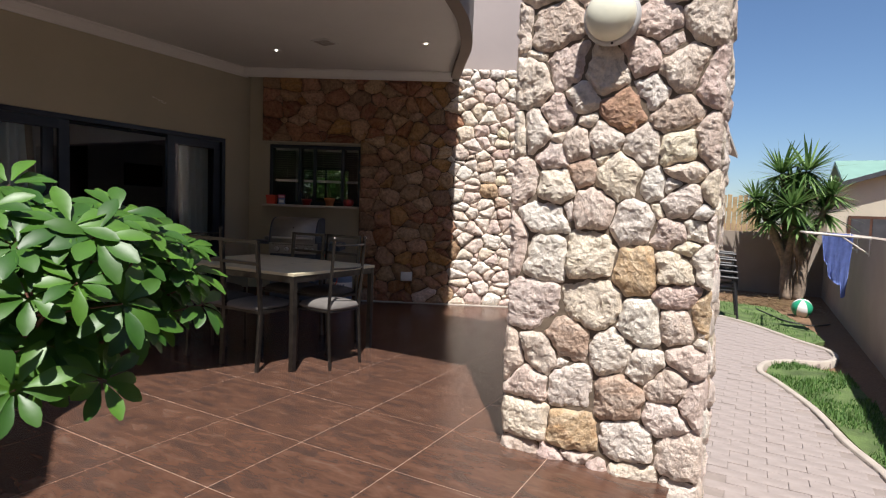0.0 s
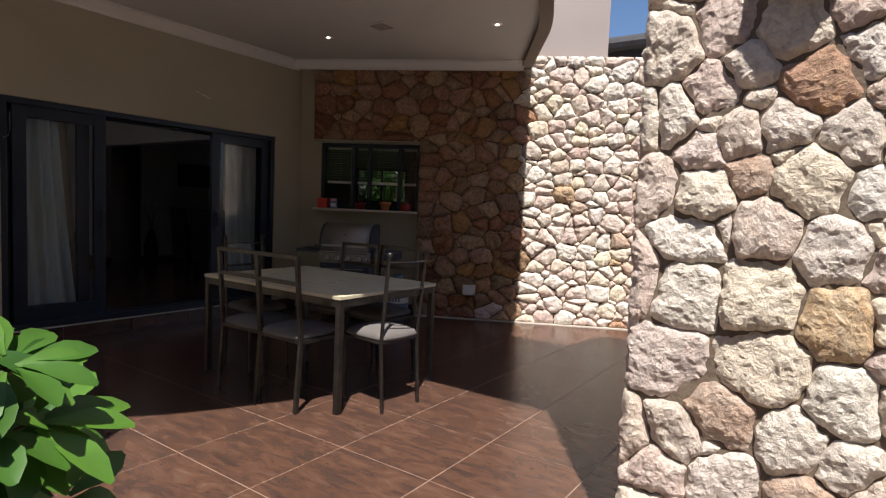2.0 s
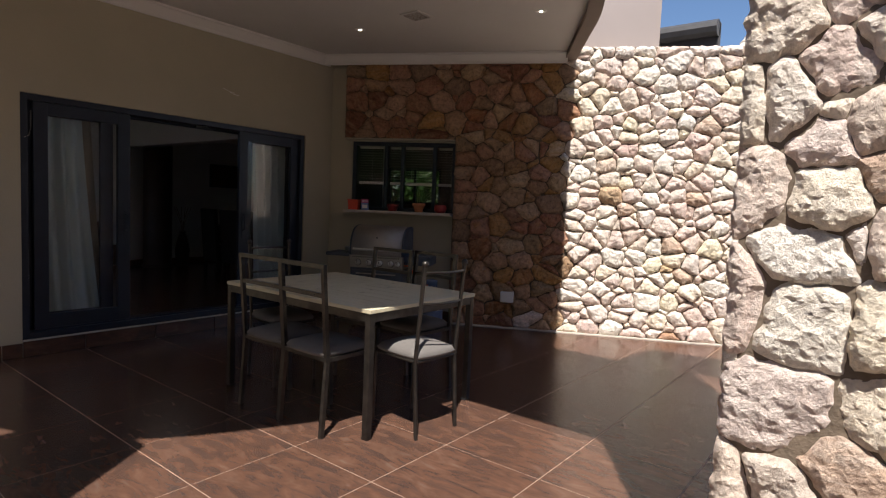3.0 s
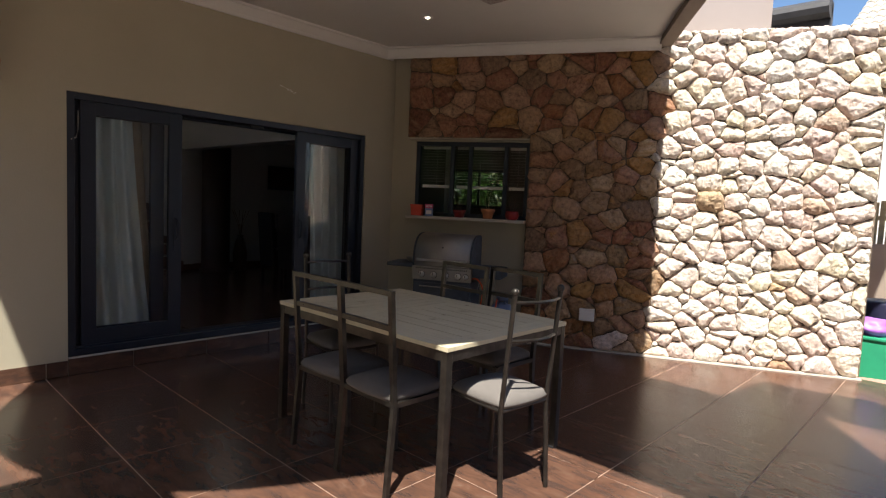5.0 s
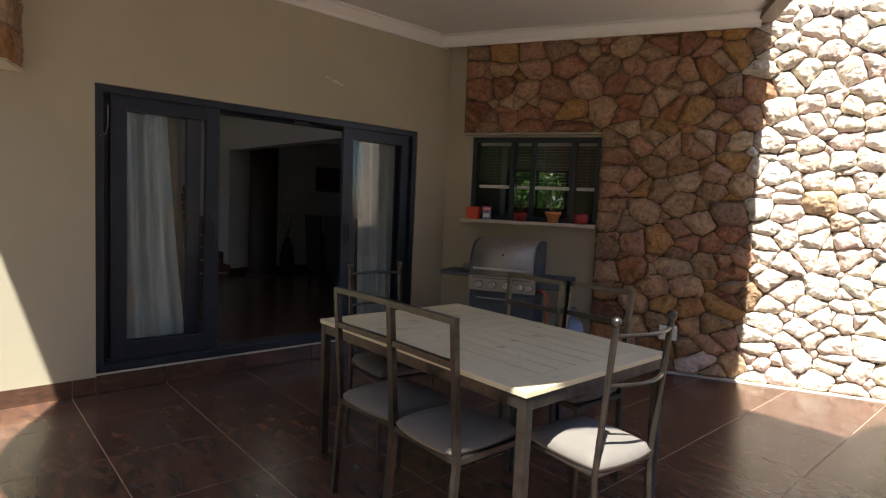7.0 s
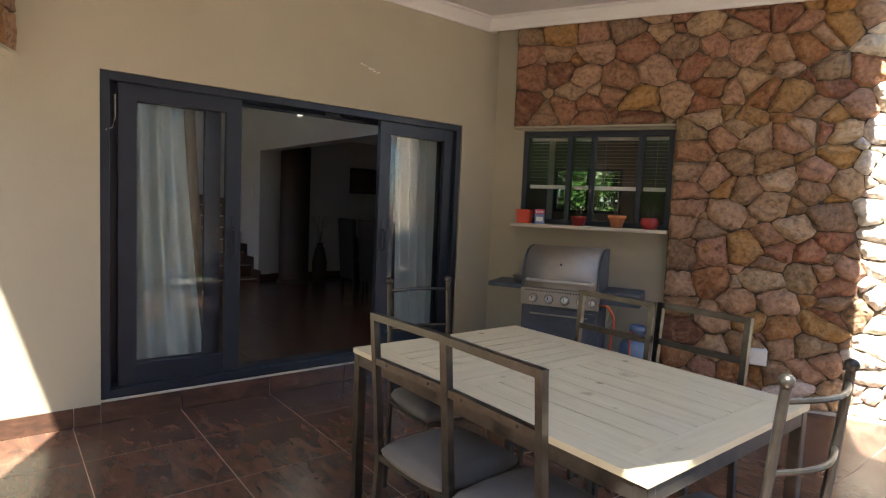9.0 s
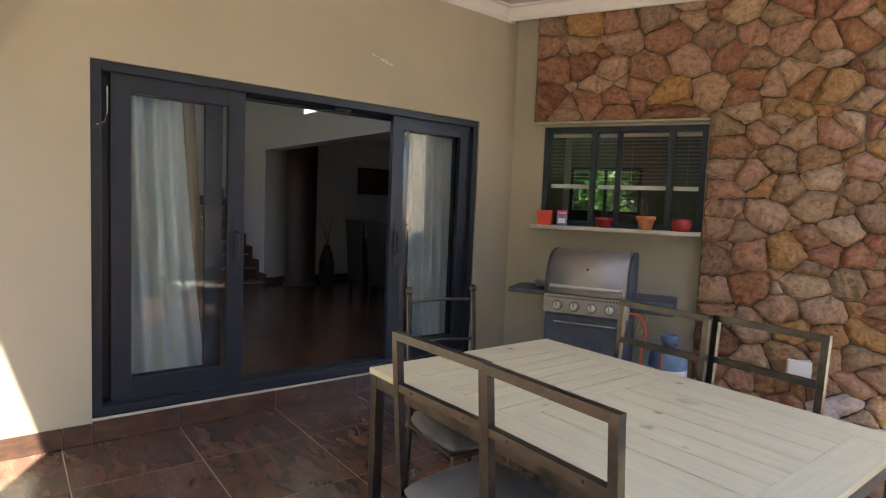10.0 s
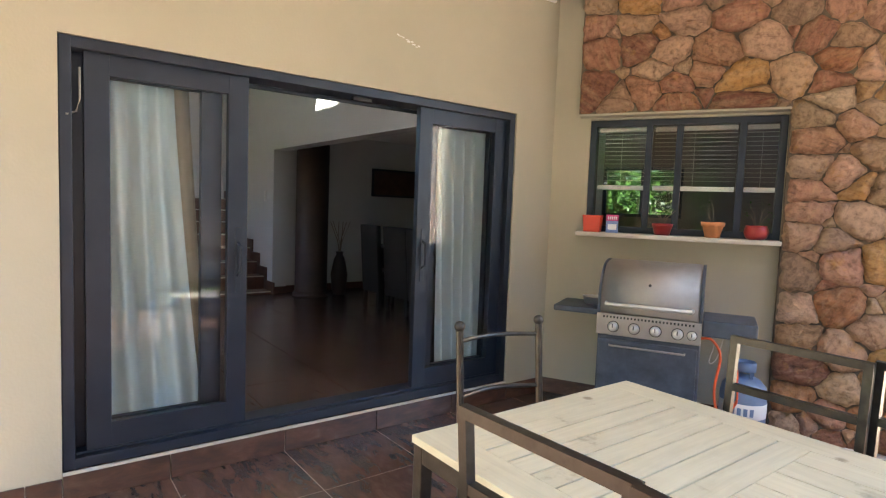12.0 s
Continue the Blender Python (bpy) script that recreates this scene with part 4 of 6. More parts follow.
# weatherproof socket box on the stone
sk = thing("socket_box", "white weatherproof socket box on the stone wall", "socket", WALL @ Matrix.Translation((0.55, -0.03, 0.37)))
part("box", box(-0.075, 0.075, -0.045, 0.06, -0.06, 0.06, 0.006), WHITE, sk)
part("cover", box(-0.068, 0.068, -0.056, -0.043, -0.052, 0.054, 0.005), WHITE, sk, "hinged white cover")
part("hinge", tube([(-0.05, -0.05, 0.058), (0.05, -0.05, 0.058)], 0.004, 6), WHITE, sk)

# ---- ceiling fittings ----
for x, y in ((-6.43, 6.60), (-4.64, 7.05)):
    dl = thing("downlight", "small recessed downlight with a white ring, lit", "downlight", Matrix.Translation((x, y, CEIL)), group="ceiling downlights")
    part("ring", lathe([(0.036, -0.004), (0.046, -0.005), (0.05, 0.0), (0.036, 0.0)], 22), WHITE, dl, smooth=True)
    m, t, b = nodes_of("downlight_bulb")
    b.inputs["Emission Color"].default_value = (1, 0.93, 0.8, 1)
    b.inputs["Emission Strength"].default_value = 14.0
    part("bulb", lathe([(0.001, -0.006), (0.014, -0.006), (0.017, 0.0)], 14), m, dl, "glowing lamp")
vent = thing("ceiling_speaker", "square white ceiling grille with fine slots", "ceiling grille", Matrix.Translation((-5.66, 6.57, CEIL)))
part("grille_frame", box(-0.11, 0.11, -0.11, 0.11, -0.012, -0.001, 0.004), CEILING, vent)
for i in range(9):
    part("slot", box(-0.09, 0.09, -0.085 + i * 0.02, -0.079 + i * 0.02, -0.0145, -0.011), LIP, vent)

# ---- lamp on the pillar ----
lamp = thing("bulkhead_lamp", "round opal glass wall lamp with a grey ring on the pillar", "wall lamp", Matrix.Translation((-2.005, 4.50, 2.235)) @ Matrix.Rotation(math.pi / 2, 4, "X"))
part("base", lathe([(0.10, -0.03), (0.125, 0.0), (0.135, 0.035), (0.132, 0.06), (0.12, 0.066)], 30), plain("grey_paint", (0.50, 0.49, 0.48), 0.4, vary=0.06), lamp, "grey painted mounting ring", smooth=True)
part("globe", lathe([(0.118, 0.055), (0.119, 0.075), (0.112, 0.105), (0.095, 0.13), (0.065, 0.15), (0.03, 0.158), (0.001, 0.16)], 30), LAMPGLASS, lamp, "opal glass dome", smooth=True)
for a in (0.6, 2.7, 4.8):
    part("screw", lathe([(0.006, 0), (0.006, 0.006), (0.003, 0.008)], 8), BLACK, lamp).matrix_local = Matrix.Translation((0.128 * math.cos(a), 0.128 * math.sin(a), 0.062))


# ---- umbrella plant by the pillar edge ----
def leaflet(bm, m, L, W, droop):
    """One folded oval leaflet along +x of m."""
    n = 5
    rows = []
    for i in range(n + 1):
        u = i / n
        w = W * max(0.06, math.sin(math.pi * u ** 1.5)) ** 0.75
        if i == n:
            w = W * 0.22
        z = -droop * L * u * u
        rows.append([bm.verts.new(m @ Vector((L * u, -w, z + w * 0.28))), bm.verts.new(m @ Vector((L * u, 0, z))), bm.verts.new(m @ Vector((L * u, w, z + w * 0.28)))])
    for a, b in zip(rows, rows[1:]):
        bm.faces.new((a[0], b[0], b[1], a[1]))
        bm.faces.new((a[1], b[1], b[2], a[2]))


def umbel(seed, count, L):
    rg = random.Random(seed)
    bm = bmesh.new()
    for i in range(count):
        a = 2 * math.pi * i / count + rg.uniform(-0.15, 0.15)
        m = Matrix.Rotation(a, 4, "Z") @ Matrix.Rotation(rg.uniform(-0.42, 0.02), 4, "Y") @ Matrix.Translation((0.012, 0, 0)) @ Matrix.Rotation(rg.uniform(-0.3, 0.3), 4, "X")
        leaflet(bm, m, L * rg.uniform(0.8, 1.1), L * rg.uniform(0.19, 0.23), rg.uniform(0.12, 0.34))
    me = bpy.data.meshes.new("leaf")
    bm.to_mesh(me)
    bm.free()
    for p in me.polygons:
        p.use_smooth = True
    me.materials.append(LEAF)
    return me


ROOT = Vector((-2.95, 1.86, 0))
plant = thing("umbrella_plant", "bushy umbrella plant with glossy green leaves in a pot", "plant", Matrix.Translation(ROOT))
part("pot", lathe([(0.14, 0.0), (0.15, 0.005), (0.19, 0.30), (0.205, 0.31), (0.205, 0.345), (0.18, 0.345), (0.175, 0.31)], 28), TERRACOTTA, plant, "terracotta pot", smooth=True)
part("soil", lathe([(0.176, 0.30), (0.17, 0.315)], 20), SOIL, plant)
meshes = [umbel(i, 8 + i % 3, 0.078 + 0.007 * (i % 3)) for i in range(8)]
# twigs end in crowns of leaves: where each twig ends, how far its leaves spread, how many crowns
TWIGS = [(-2.42, 2.25, 1.225, 0.03, 5), (-2.41, 2.34, 1.235, 0.03, 5), (-2.47, 2.17, 1.20, 0.045, 8), (-2.41, 2.22, 1.13, 0.06, 8), (-2.46, 2.40, 1.165, 0.05, 9), (-2.50, 2.47, 1.12, 0.04, 8), (-2.47, 2.51, 1.17, 0.012, 3), (-2.49, 2.50, 1.07, 0.015, 3), (-2.44, 2.33, 1.05, 0.07, 10), (-2.48, 2.41, 1.01, 0.045, 6), (-2.44, 2.27, 0.97, 0.04, 5), (-2.44, 2.15, 0.93, 0.025, 3), (-2.56, 2.12, 1.09, 0.08, 9), (-2.58, 2.08, 0.95, 0.07, 6), (-2.66, 2.2, 1.12, 0.09, 9), (-2.58, 2.32, 1.13, 0.08, 9), (-2.56, 2.44, 1.08, 0.06, 7), (-2.68, 2.05, 1.25, 0.07, 7), (-2.55, 2.2, 1.22, 0.05, 5)]
rg = random.Random(21)
stems = bmesh.new()
heart = Vector((-2.64, 2.16, 0.98))
for x, y, z, spread, count in TWIGS:
    tip = Vector((x, y, z + 0.01))
    fork = heart.lerp(tip, 0.45) + Vector((0, 0, -0.05))
    tube(spline([Vector((rg.uniform(-0.05, 0.05), rg.uniform(-0.05, 0.05), 0.31)), heart - ROOT + Vector((-0.16 + rg.uniform(-0.05, 0.05), -0.14 + rg.uniform(-0.05, 0.05), -0.1)), fork - ROOT, tip - ROOT], 4), [0.010 - 0.0006 * i for i in range(13)], 6, stems)
    for k in range(max(2, round(count * 0.68))):
        c = tip + Vector((rg.gauss(0, 1), rg.gauss(0, 1), rg.gauss(0, 0.75))) * spread
        if c.x > -2.33:
            c.x = -2.33 - rg.uniform(0, 0.05)
        if c.y > 2.34:
            c.x = min(c.x, -2.46)
        d = (c - heart).normalized()
        up = (d * 0.55 + Vector((0.36, -0.32, 0.55))).normalized()
        ob = new("leaf", meshes[rg.randrange(8)])
        ob.parent = plant
        ob.matrix_local = Matrix.Translation(c - ROOT) @ up.to_track_quat("Z", "X").to_matrix().to_4x4() @ Matrix.Rotation(rg.uniform(0, 6), 4, "Z") @ Matrix.Scale(rg.uniform(0.68, 0.98), 4)
        tube([fork.lerp(tip, rg.uniform(0.3, 0.9)) - ROOT, c - ROOT], 0.0019, 4, stems)
part("stem", stems, WOODBROWN, plant, "thin brown-green stem")["kind"] = "stuff"

# stone-clad bracket high on the plaster wall
br = thing("stone_bracket", "rough red stone cladding over a plaster soffit, high on the wall", "stone cladding", Matrix.Translation((DOOR_X, 3.69, 2.12)))
bm = slab([(0.0, 0.0), (0.0, -0.48), (0.30, -0.48), (0.30, -0.107)], 0.0, 0.02)
part("soffit", bm, PLASTER, br, "beige plaster underside")
rng = random.Random(3)
for k in range(4):
    for i, (a, b) in enumerate(((0.0, 0.17), (0.17, 0.32))):
        z0 = 0.02 + 0.2 * k
        bm = box(a + 0.004, b - 0.004, -0.05, 0.0, z0 + 0.004, z0 + 0.196, 0.02)
        bmesh.ops.subdivide_edges(bm, edges=[e for e in bm.edges if e.calc_length() > 0.1], cuts=4, use_grid_fill=True)
        for v in bm.verts:
            v.co += Vector((0, 0.016 * noise.noise(v.co * 22 + Vector((k * 7, i * 5, 0))), 0.006 * noise.noise(v.co * 15)))
        ob = part("stone", bm, RED, br)
        ob.matrix_local = Matrix.Rotation(math.atan2(-0.15, 0.42), 4, "Z")

# scuffed plaster above the door
bm = bmesh.new()
rg = random.Random(9)
for k in range(9):
    y, z = 5.80 + k * 0.02 + rg.uniform(-0.01, 0.01), 2.475 - k * 0.006 + rg.uniform(-0.008, 0.008)
    box(DOOR_X - 0.001, DOOR_X + 0.0025, y, y + rg.uniform(0.012, 0.03), z, z + rg.uniform(0.004, 0.010), bm=bm)
part("scuff", bm, WHITE, bpy.data.objects["wall_west"], "pale scuff in the plaster")

# plastered pillar under the ceiling edge, added out of view to shade the floor
structure("pillar_shade", box(-5.0, -4.31, 2.05, 2.65, PAVE_Z, CEIL - 0.09), PLASTER, "unseen plastered pillar added to shade the patio floor", "pillar")


# slab added out of view; its slanted edge shades the near patio floor
structure("roof_shade", slab([(-3.94, 2.02), (-3.1, 1.56), (-2.95, 1.0), (-4.6, 1.0), (-4.9, 2.3), (-4.3, 2.3)], CEIL - 0.088, CEIL + 0.1), PLASTER, "unseen plaster slab on the pillar, added to shade the near patio floor", "roof")


# ---- things in the room ----
col = thing("round_column", "dark brown round column in the room", "column", Matrix.Translation((-11.86, 7.16, INSIDE)))
part("shaft", lathe([(0.225, 0.05), (0.22, 0.08), (0.22, DINE_H - INSIDE)], 28), COLUMN, col, smooth=True)
part("base", lathe([(0.245, 0.0), (0.245, 0.045), (0.225, 0.06)], 28), COLUMN, col, smooth=True)
st = thing("staircase", "dark tiled stairs rising along the room wall", "stairs", Matrix.Translation((-12.16, HALL, INSIDE)))
for i in range(8):
    z = 0.18 * (i + 1) - 0.14
    part("tread", box(-0.30 * (i + 1), -0.30 * i, -1.05, -0.02, 0.0 if i == 0 else z - 0.20, z, 0.004), WOODBROWN, st)
    part("nosing", box(-0.30 * i - 0.02, -0.30 * i + 0.004, -1.05, -0.025, z - 0.010, z + 0.003, 0.002), SILLSTONE, st, "pale worn nosing")
    part("skirting", box(-0.30 * (i + 1) + 0.08, -0.30 * i + 0.08, -0.018, -0.001, max(0.0, z - 0.20), z + 0.13, 0.002), WOODBROWN, st, "stepped dark skirting")
sw = thing("light_switch", "small white light switch on the room wall", "switch", Matrix.Translation((-12.49, HALL, 1.50)))
part("plate", box(-0.035, 0.035, -0.012, 0.0, -0.075, 0.075, 0.003), WHITE, sw)
part("rocker", box(-0.018, 0.018, -0.017, -0.011, -0.03, 0.03, 0.002), WHITE, sw)
pic = thing("wall_picture", "dark framed picture on the far wall", "picture", Matrix.Translation((-12.25, 8.70, 1.775)))
part("frame", box(0.0, 0.03, -0.40, 0.40, -0.215, 0.215, 0.006), BLACK, pic)
part("canvas", box(0.028, 0.034, -0.37, 0.37, -0.185, 0.185), WOODBROWN, pic, "dark brown painted canvas")


def dining_chair():
    th = thing("dining_chair", "black high-backed leather dining chair", "chair", group="dining chairs")
    bm = box(-0.23, 0.23, -0.03, 0.03, 0.20, 1.04, 0.015)
    for v in bm.verts:
        v.co.y -= 0.10 * max(0, v.co.z - 0.45)
    part("backrest", bm, DARKWOOD, th)
    part("seat", box(-0.22, 0.22, 0.0, 0.43, 0.38, 0.47, 0.02), DARKWOOD, th)
    for x in (-0.19, 0.19):
        for y in (0.0, 0.39):
            part("leg", box(x - 0.02, x + 0.02, y - 0.02, y + 0.02, 0.0, 0.39, 0.003), DARKWOOD, th)
    return th


dc = dining_chair()
dc.matrix_world = pose(-10.70, 7.48, INSIDE, 0, 0, -3)
for x, y, r in ((-10.17, 7.52, 4), (-10.75, 9.05, 180), (-10.2, 9.05, 180), (-9.65, 7.5, 0)):
    copy_thing(dc, pose(x, y, INSIDE, 0, 0, r))
dt = thing("dining_table", "long black wooden dining table", "table", Matrix.Translation((-10.25, 8.28, INSIDE)))
part("tabletop", box(-0.95, 0.95, -0.5, 0.5, 0.72, 0.76, 0.005), DARKWOOD, dt)
for sx in (-1, 1):
    for sy in (-1, 1):
        part("leg", box(sx * 0.88 - 0.04, sx * 0.88 + 0.04, sy * 0.43 - 0.04, sy * 0.43 + 0.04, 0, 0.72, 0.004), DARKWOOD, dt)
vase = thing("floor_vase", "tall dark floor vase with dry sticks", "vase", Matrix.Translation((-11.78, 7.55, INSIDE)) @ Matrix.Scale(0.85, 4))
part("vase", lathe([(0.08, 0), (0.12, 0.08), (0.14, 0.35), (0.09, 0.6), (0.05, 0.68), (0.065, 0.72), (0.05, 0.71)], 20), COLUMN, vase, smooth=True)
for i in range(6):
    part("stick", tube([(0, 0, 0.6), (0.03 * math.cos(i), 0.04 * math.sin(i), 0.9), (0.10 * math.cos(i * 1.1), 0.16 * math.sin(i * 1.1 + 0.4), 1.22)], 0.006, 5), BARK, vase)
cu = thing("kitchen_cupboard", "dark kitchen cupboard run seen through the window", "cupboard", WALL @ Matrix.Translation((-0.6, 2.9, 0.1)))
part("carcass", box(-1.2, 1.2, -0.3, 0.28, 0, 0.85, 0.004), WOODBROWN, cu)
for i in range(4):
    part("cupboard_door", box(-1.18 + i * 0.6, -0.62 + i * 0.6, -0.32, -0.30, 0.08, 0.82, 0.004), WOODBROWN, cu)
part("worktop", box(-1.22, 1.22, -0.33, 0.29, 0.85, 0.89, 0.004), BLACK, cu)

# ---- garden beside the house ----
KERB_LINE = [(-0.50, -3.0), (-0.50, 2.0), (-0.52, 4.6), (-0.62, 5.56), (-0.77, 6.1), (-0.91, 6.79), (-1.13, 7.44), (-1.27, 7.80), (-1.20, 8.22), (-0.96, 8.46), (-0.68, 8.61), (-0.56, 8.95), (-0.62, 9.30), (-0.91, 9.72), (-1.42, 10.55), (-2.0, 11.1), (-3.0, 11.6), (-4.5, 11.9)]
kline = [(p.x, p.y) for p in spline([(x, y, 0) for x, y in KERB_LINE], 6)]
bm = bmesh.new()
ring = []
for i, (x, y) in enumerate(kline):
    a, b = Vector(kline[max(i - 1, 0)]), Vector(kline[min(i + 1, len(kline) - 1)])
    d = (b - a).normalized()
    o = Vector((d.y, -d.x))
    ring.append([bm.verts.new((x + o.x * w, y + o.y * w, z)) for w, z in ((0.0, PAVE_Z - 0.05), (0.0, PAVE_Z + 0.012), (0.008, PAVE_Z + 0.018), (0.047, PAVE_Z + 0.018), (0.055, PAVE_Z + 0.012), (0.055, PAVE_Z - 0.08))])
for a, b in zip(ring, ring[1:]):
    for j in range(5):
        bm.faces.new((a[j], a[j + 1], b[j + 1], b[j]))
bmesh.ops.recalc_face_normals(bm, faces=bm.faces)
structure("kerb", bm, KERB, "pale concrete garden kerb in a winding line", "kerb", smooth=True)
pave = [(EDGE_X - 0.01, -3.0)] + kline + [(-4.5, 10.2), (-2.49, 9.76), (-2.49, 5.0), (EDGE_X - 0.01, 4.95)]
structure("pavement", slab(pave, PAVE_Z - 0.06, PAVE_Z - 0.006), PAVERJOINT, "pinkish grey brick paving", "pavement")


def inside(x, y, poly):
    hit = False
    for i in range(len(poly)):
        (x0, y0), (x1, y1) = poly[i], poly[i - 1]
        if (y0 > y) != (y1 > y) and x < (x1 - x0) * (y - y0) / (y1 - y0) + x0:
            hit = not hit
    return hit


# lawn beds and blades
lawn_a = [(x + 0.09, y) for x, y in kline if 5.2 < y < 8.45 and x < -0.5] + [(-0.80, 8.35), (-0.50, 8.15), (-0.42, 7.0), (-0.36, 5.4)]
lawn_b = [(-0.72, 9.62), (-0.55, 9.9), (-0.62, 10.6), (-0.85, 11.6), (-1.1, 12.6), (-2.6, 13.0), (-4.5, 12.8), (-4.5, 12.05), (-3.0, 11.75), (-2.0, 11.25), (-1.36, 10.68)]
for poly in (lawn_a, lawn_b):
    structure("lawn", slab(poly, PAVE_Z - 0.07, PAVE_Z - 0.008), GRASSBED, "short green lawn with thin patches", "lawn")
rg = random.Random(8)
bm = bmesh.new()
for poly, count in ((lawn_a, 9000), (lawn_b, 5000)):
    xs_, ys_ = [p[0] for p in poly], [p[1] for p in poly]
    for k in range(count):
        x, y = rg.uniform(min(xs_), max(xs_)), rg.uniform(min(ys_), max(ys_))
        if not inside(x, y, poly) or noise.noise(Vector((x * 2.2, y * 2.2, 0))) < -0.22 * rg.random():
            continue
        h, a = rg.uniform(0.02, 0.05), rg.uniform(0, 6.28)
        w = 0.005
        z = PAVE_Z - 0.008
        bm.faces.new([bm.verts.new(v) for v in ((x - w * math.cos(a), y - w * math.sin(a), z), (x + w * math.cos(a), y + w * math.sin(a), z), (x + h * 0.5 * math.sin(a), y + h * 0.5 * math.cos(a), z + h))])
tagged(part("grass", bm, GRASS, None), "short green grass blades on the lawn", "grass", kind="stuff")

# garden walls
structure("garden_wall_east", box(-0.17, 0.05, -8.0, 15.5, PAVE_Z - 0.1, 1.14), GARDENWALL, "brown-grey plastered garden wall", "garden wall")
structure("garden_wall_north", box(-12.0, -0.17, 15.3, 15.5, PAVE_Z - 0.1, 1.08), GARDENWALL, "brown-grey plastered garden wall", "garden wall")
structure("garden_wall_south", box(-16.0, 0.05, -8.2, -8.0, PAVE_Z - 0.1, 1.8), GARDENWALL, "brown-grey plastered garden wall", "garden wall")
fence = thing("slat_fence", "tall weathered wooden slat fence behind the wall", "fence", Matrix.Translation((0, 15.75, 0)))
for i in range(46):
    x = -6.2 + i * 0.105
    part("slat", box(x, x + 0.085, -0.01, 0.01, 0.2, 1.85 + 0.03 * math.sin(i * 2.1), 0.003), FENCE, fence)
for z in (0.6, 1.5):
    part("rail", box(-6.2, -1.35, 0.01, 0.05, z, z + 0.08), FENCE, fence)
for x in (-6.0, -3.8, -1.5):
    part("post", box(x - 0.04, x + 0.04, 0.05, 0.13, PAVE_Z - 0.1, 1.8), FENCE, fence)


def yucca(loc):
    th = thing("yucca_tree", "yucca with sword-leaf rosettes and a split grey trunk", "tree", Matrix.Translation(loc))
    trunk = bmesh.new()
    heads = [(-0.32, 0.1, 2.35, 0.62), (0.10, 0.0, 2.40, 0.62), (-0.12, -0.35, 1.72, 0.66), (-0.62, 0.15, 1.65, 0.52), (0.42, 0.05, 1.62, 0.56), (-0.30, 0.3, 1.85, 0.55), (0.12, 0.25, 1.9, 0.5), (-0.45, -0.1, 1.45, 0.45), (0.02, -0.3, 1.35, 0.42), (-0.72, -0.1, 1.85, 0.45), (0.5, -0.1, 1.95, 0.45), (-0.1, 0.1, 2.1, 0.5)]
    rg = random.Random(4)
    for x, y, z, s in heads:
        sx = -0.10 if x < 0 else 0.10
        tube(spline([(sx, 0, -0.05), (sx * 1.3, 0, 0.6), (x * 0.6, y * 0.6, z * 0.7), (x, y, z)], 5), [0.11 - 0.0045 * i for i in range(16)], 8, trunk)
    part("trunk", trunk, BARK, th, "pale rough trunk", smooth=True)
    for x, y, z, s in heads:
        bm = bmesh.new()
        for k in range(115):
            ph = math.acos(rg.uniform(-0.65, 1.0))
            a = rg.uniform(0, 6.283)
            d = Vector((math.sin(ph) * math.cos(a), math.sin(ph) * math.sin(a), math.cos(ph)))
            L = s * rg.uniform(0.85, 1.3)
            side = d.cross(Vector((0, 0, 1)) if abs(d.z) < 0.95 else Vector((1, 0, 0))).normalized()
            c = Vector((x, y, z))
            drop = Vector((0, 0, -0.12 * L * math.sin(ph)))
            pts = [(0.04, 0.012), (0.35 * L, 0.024), (0.7 * L, 0.018), (L, 0.001)]
            row = []
            for r, w in pts:
                q = c + d * r + drop * (r / L) ** 2
                row.append((bm.verts.new(q - side * w), bm.verts.new(q + side * w)))
            for p, q in zip(row, row[1:]):
                bm.faces.new((p[0], p[1], q[1], q[0]))
        part("leaf_rosette", bm, YUCCA, th, "spiky green rosette")
    bm = bmesh.new()
    for k in range(70):
        a, r = rg.uniform(0, 6.28), rg.uniform(0.05, 0.16)
        z0 = rg.uniform(0.7, 1.35)
        p = Vector((r * math.cos(a), r * math.sin(a), z0))
        q = p + Vector((0.08 * math.cos(a), 0.08 * math.sin(a), -rg.uniform(0.25, 0.5)))
        w = Vector((-math.sin(a), math.cos(a), 0)) * 0.012
        bm.faces.new([bm.verts.new(v) for v in (p - w, p + w, q)])
    part("dry_skirt", bm, DRYLEAF, th, "hanging dry leaves")
    return th


yucca((-0.72, 14.3, PAVE_Z))
bm = bmesh.new()
rg = random.Random(6)
for k in range(900):
    x, y = rg.gauss(-1.1, 0.45), rg.gauss(13.5, 0.5)
    if x > -0.3:
        continue
    a, z = rg.uniform(0, 6.28), PAVE_Z - 0.058 + rg.uniform(0.002, 0.05)
    d, w = Vector((math.cos(a), math.sin(a), rg.uniform(-0.2, 0.3))) * 0.10, Vector((-math.sin(a), math.cos(a), 0.1)) * 0.014
    c = Vector((x, y, z))
    bm.faces.new([bm.verts.new(v) for v in (c - d, c + w, c + d, c - w)])
tagged(part("leaf_litter", bm, DRYLEAF, None), "dry brown fallen leaves on the soil", "leaf litter", kind="stuff")

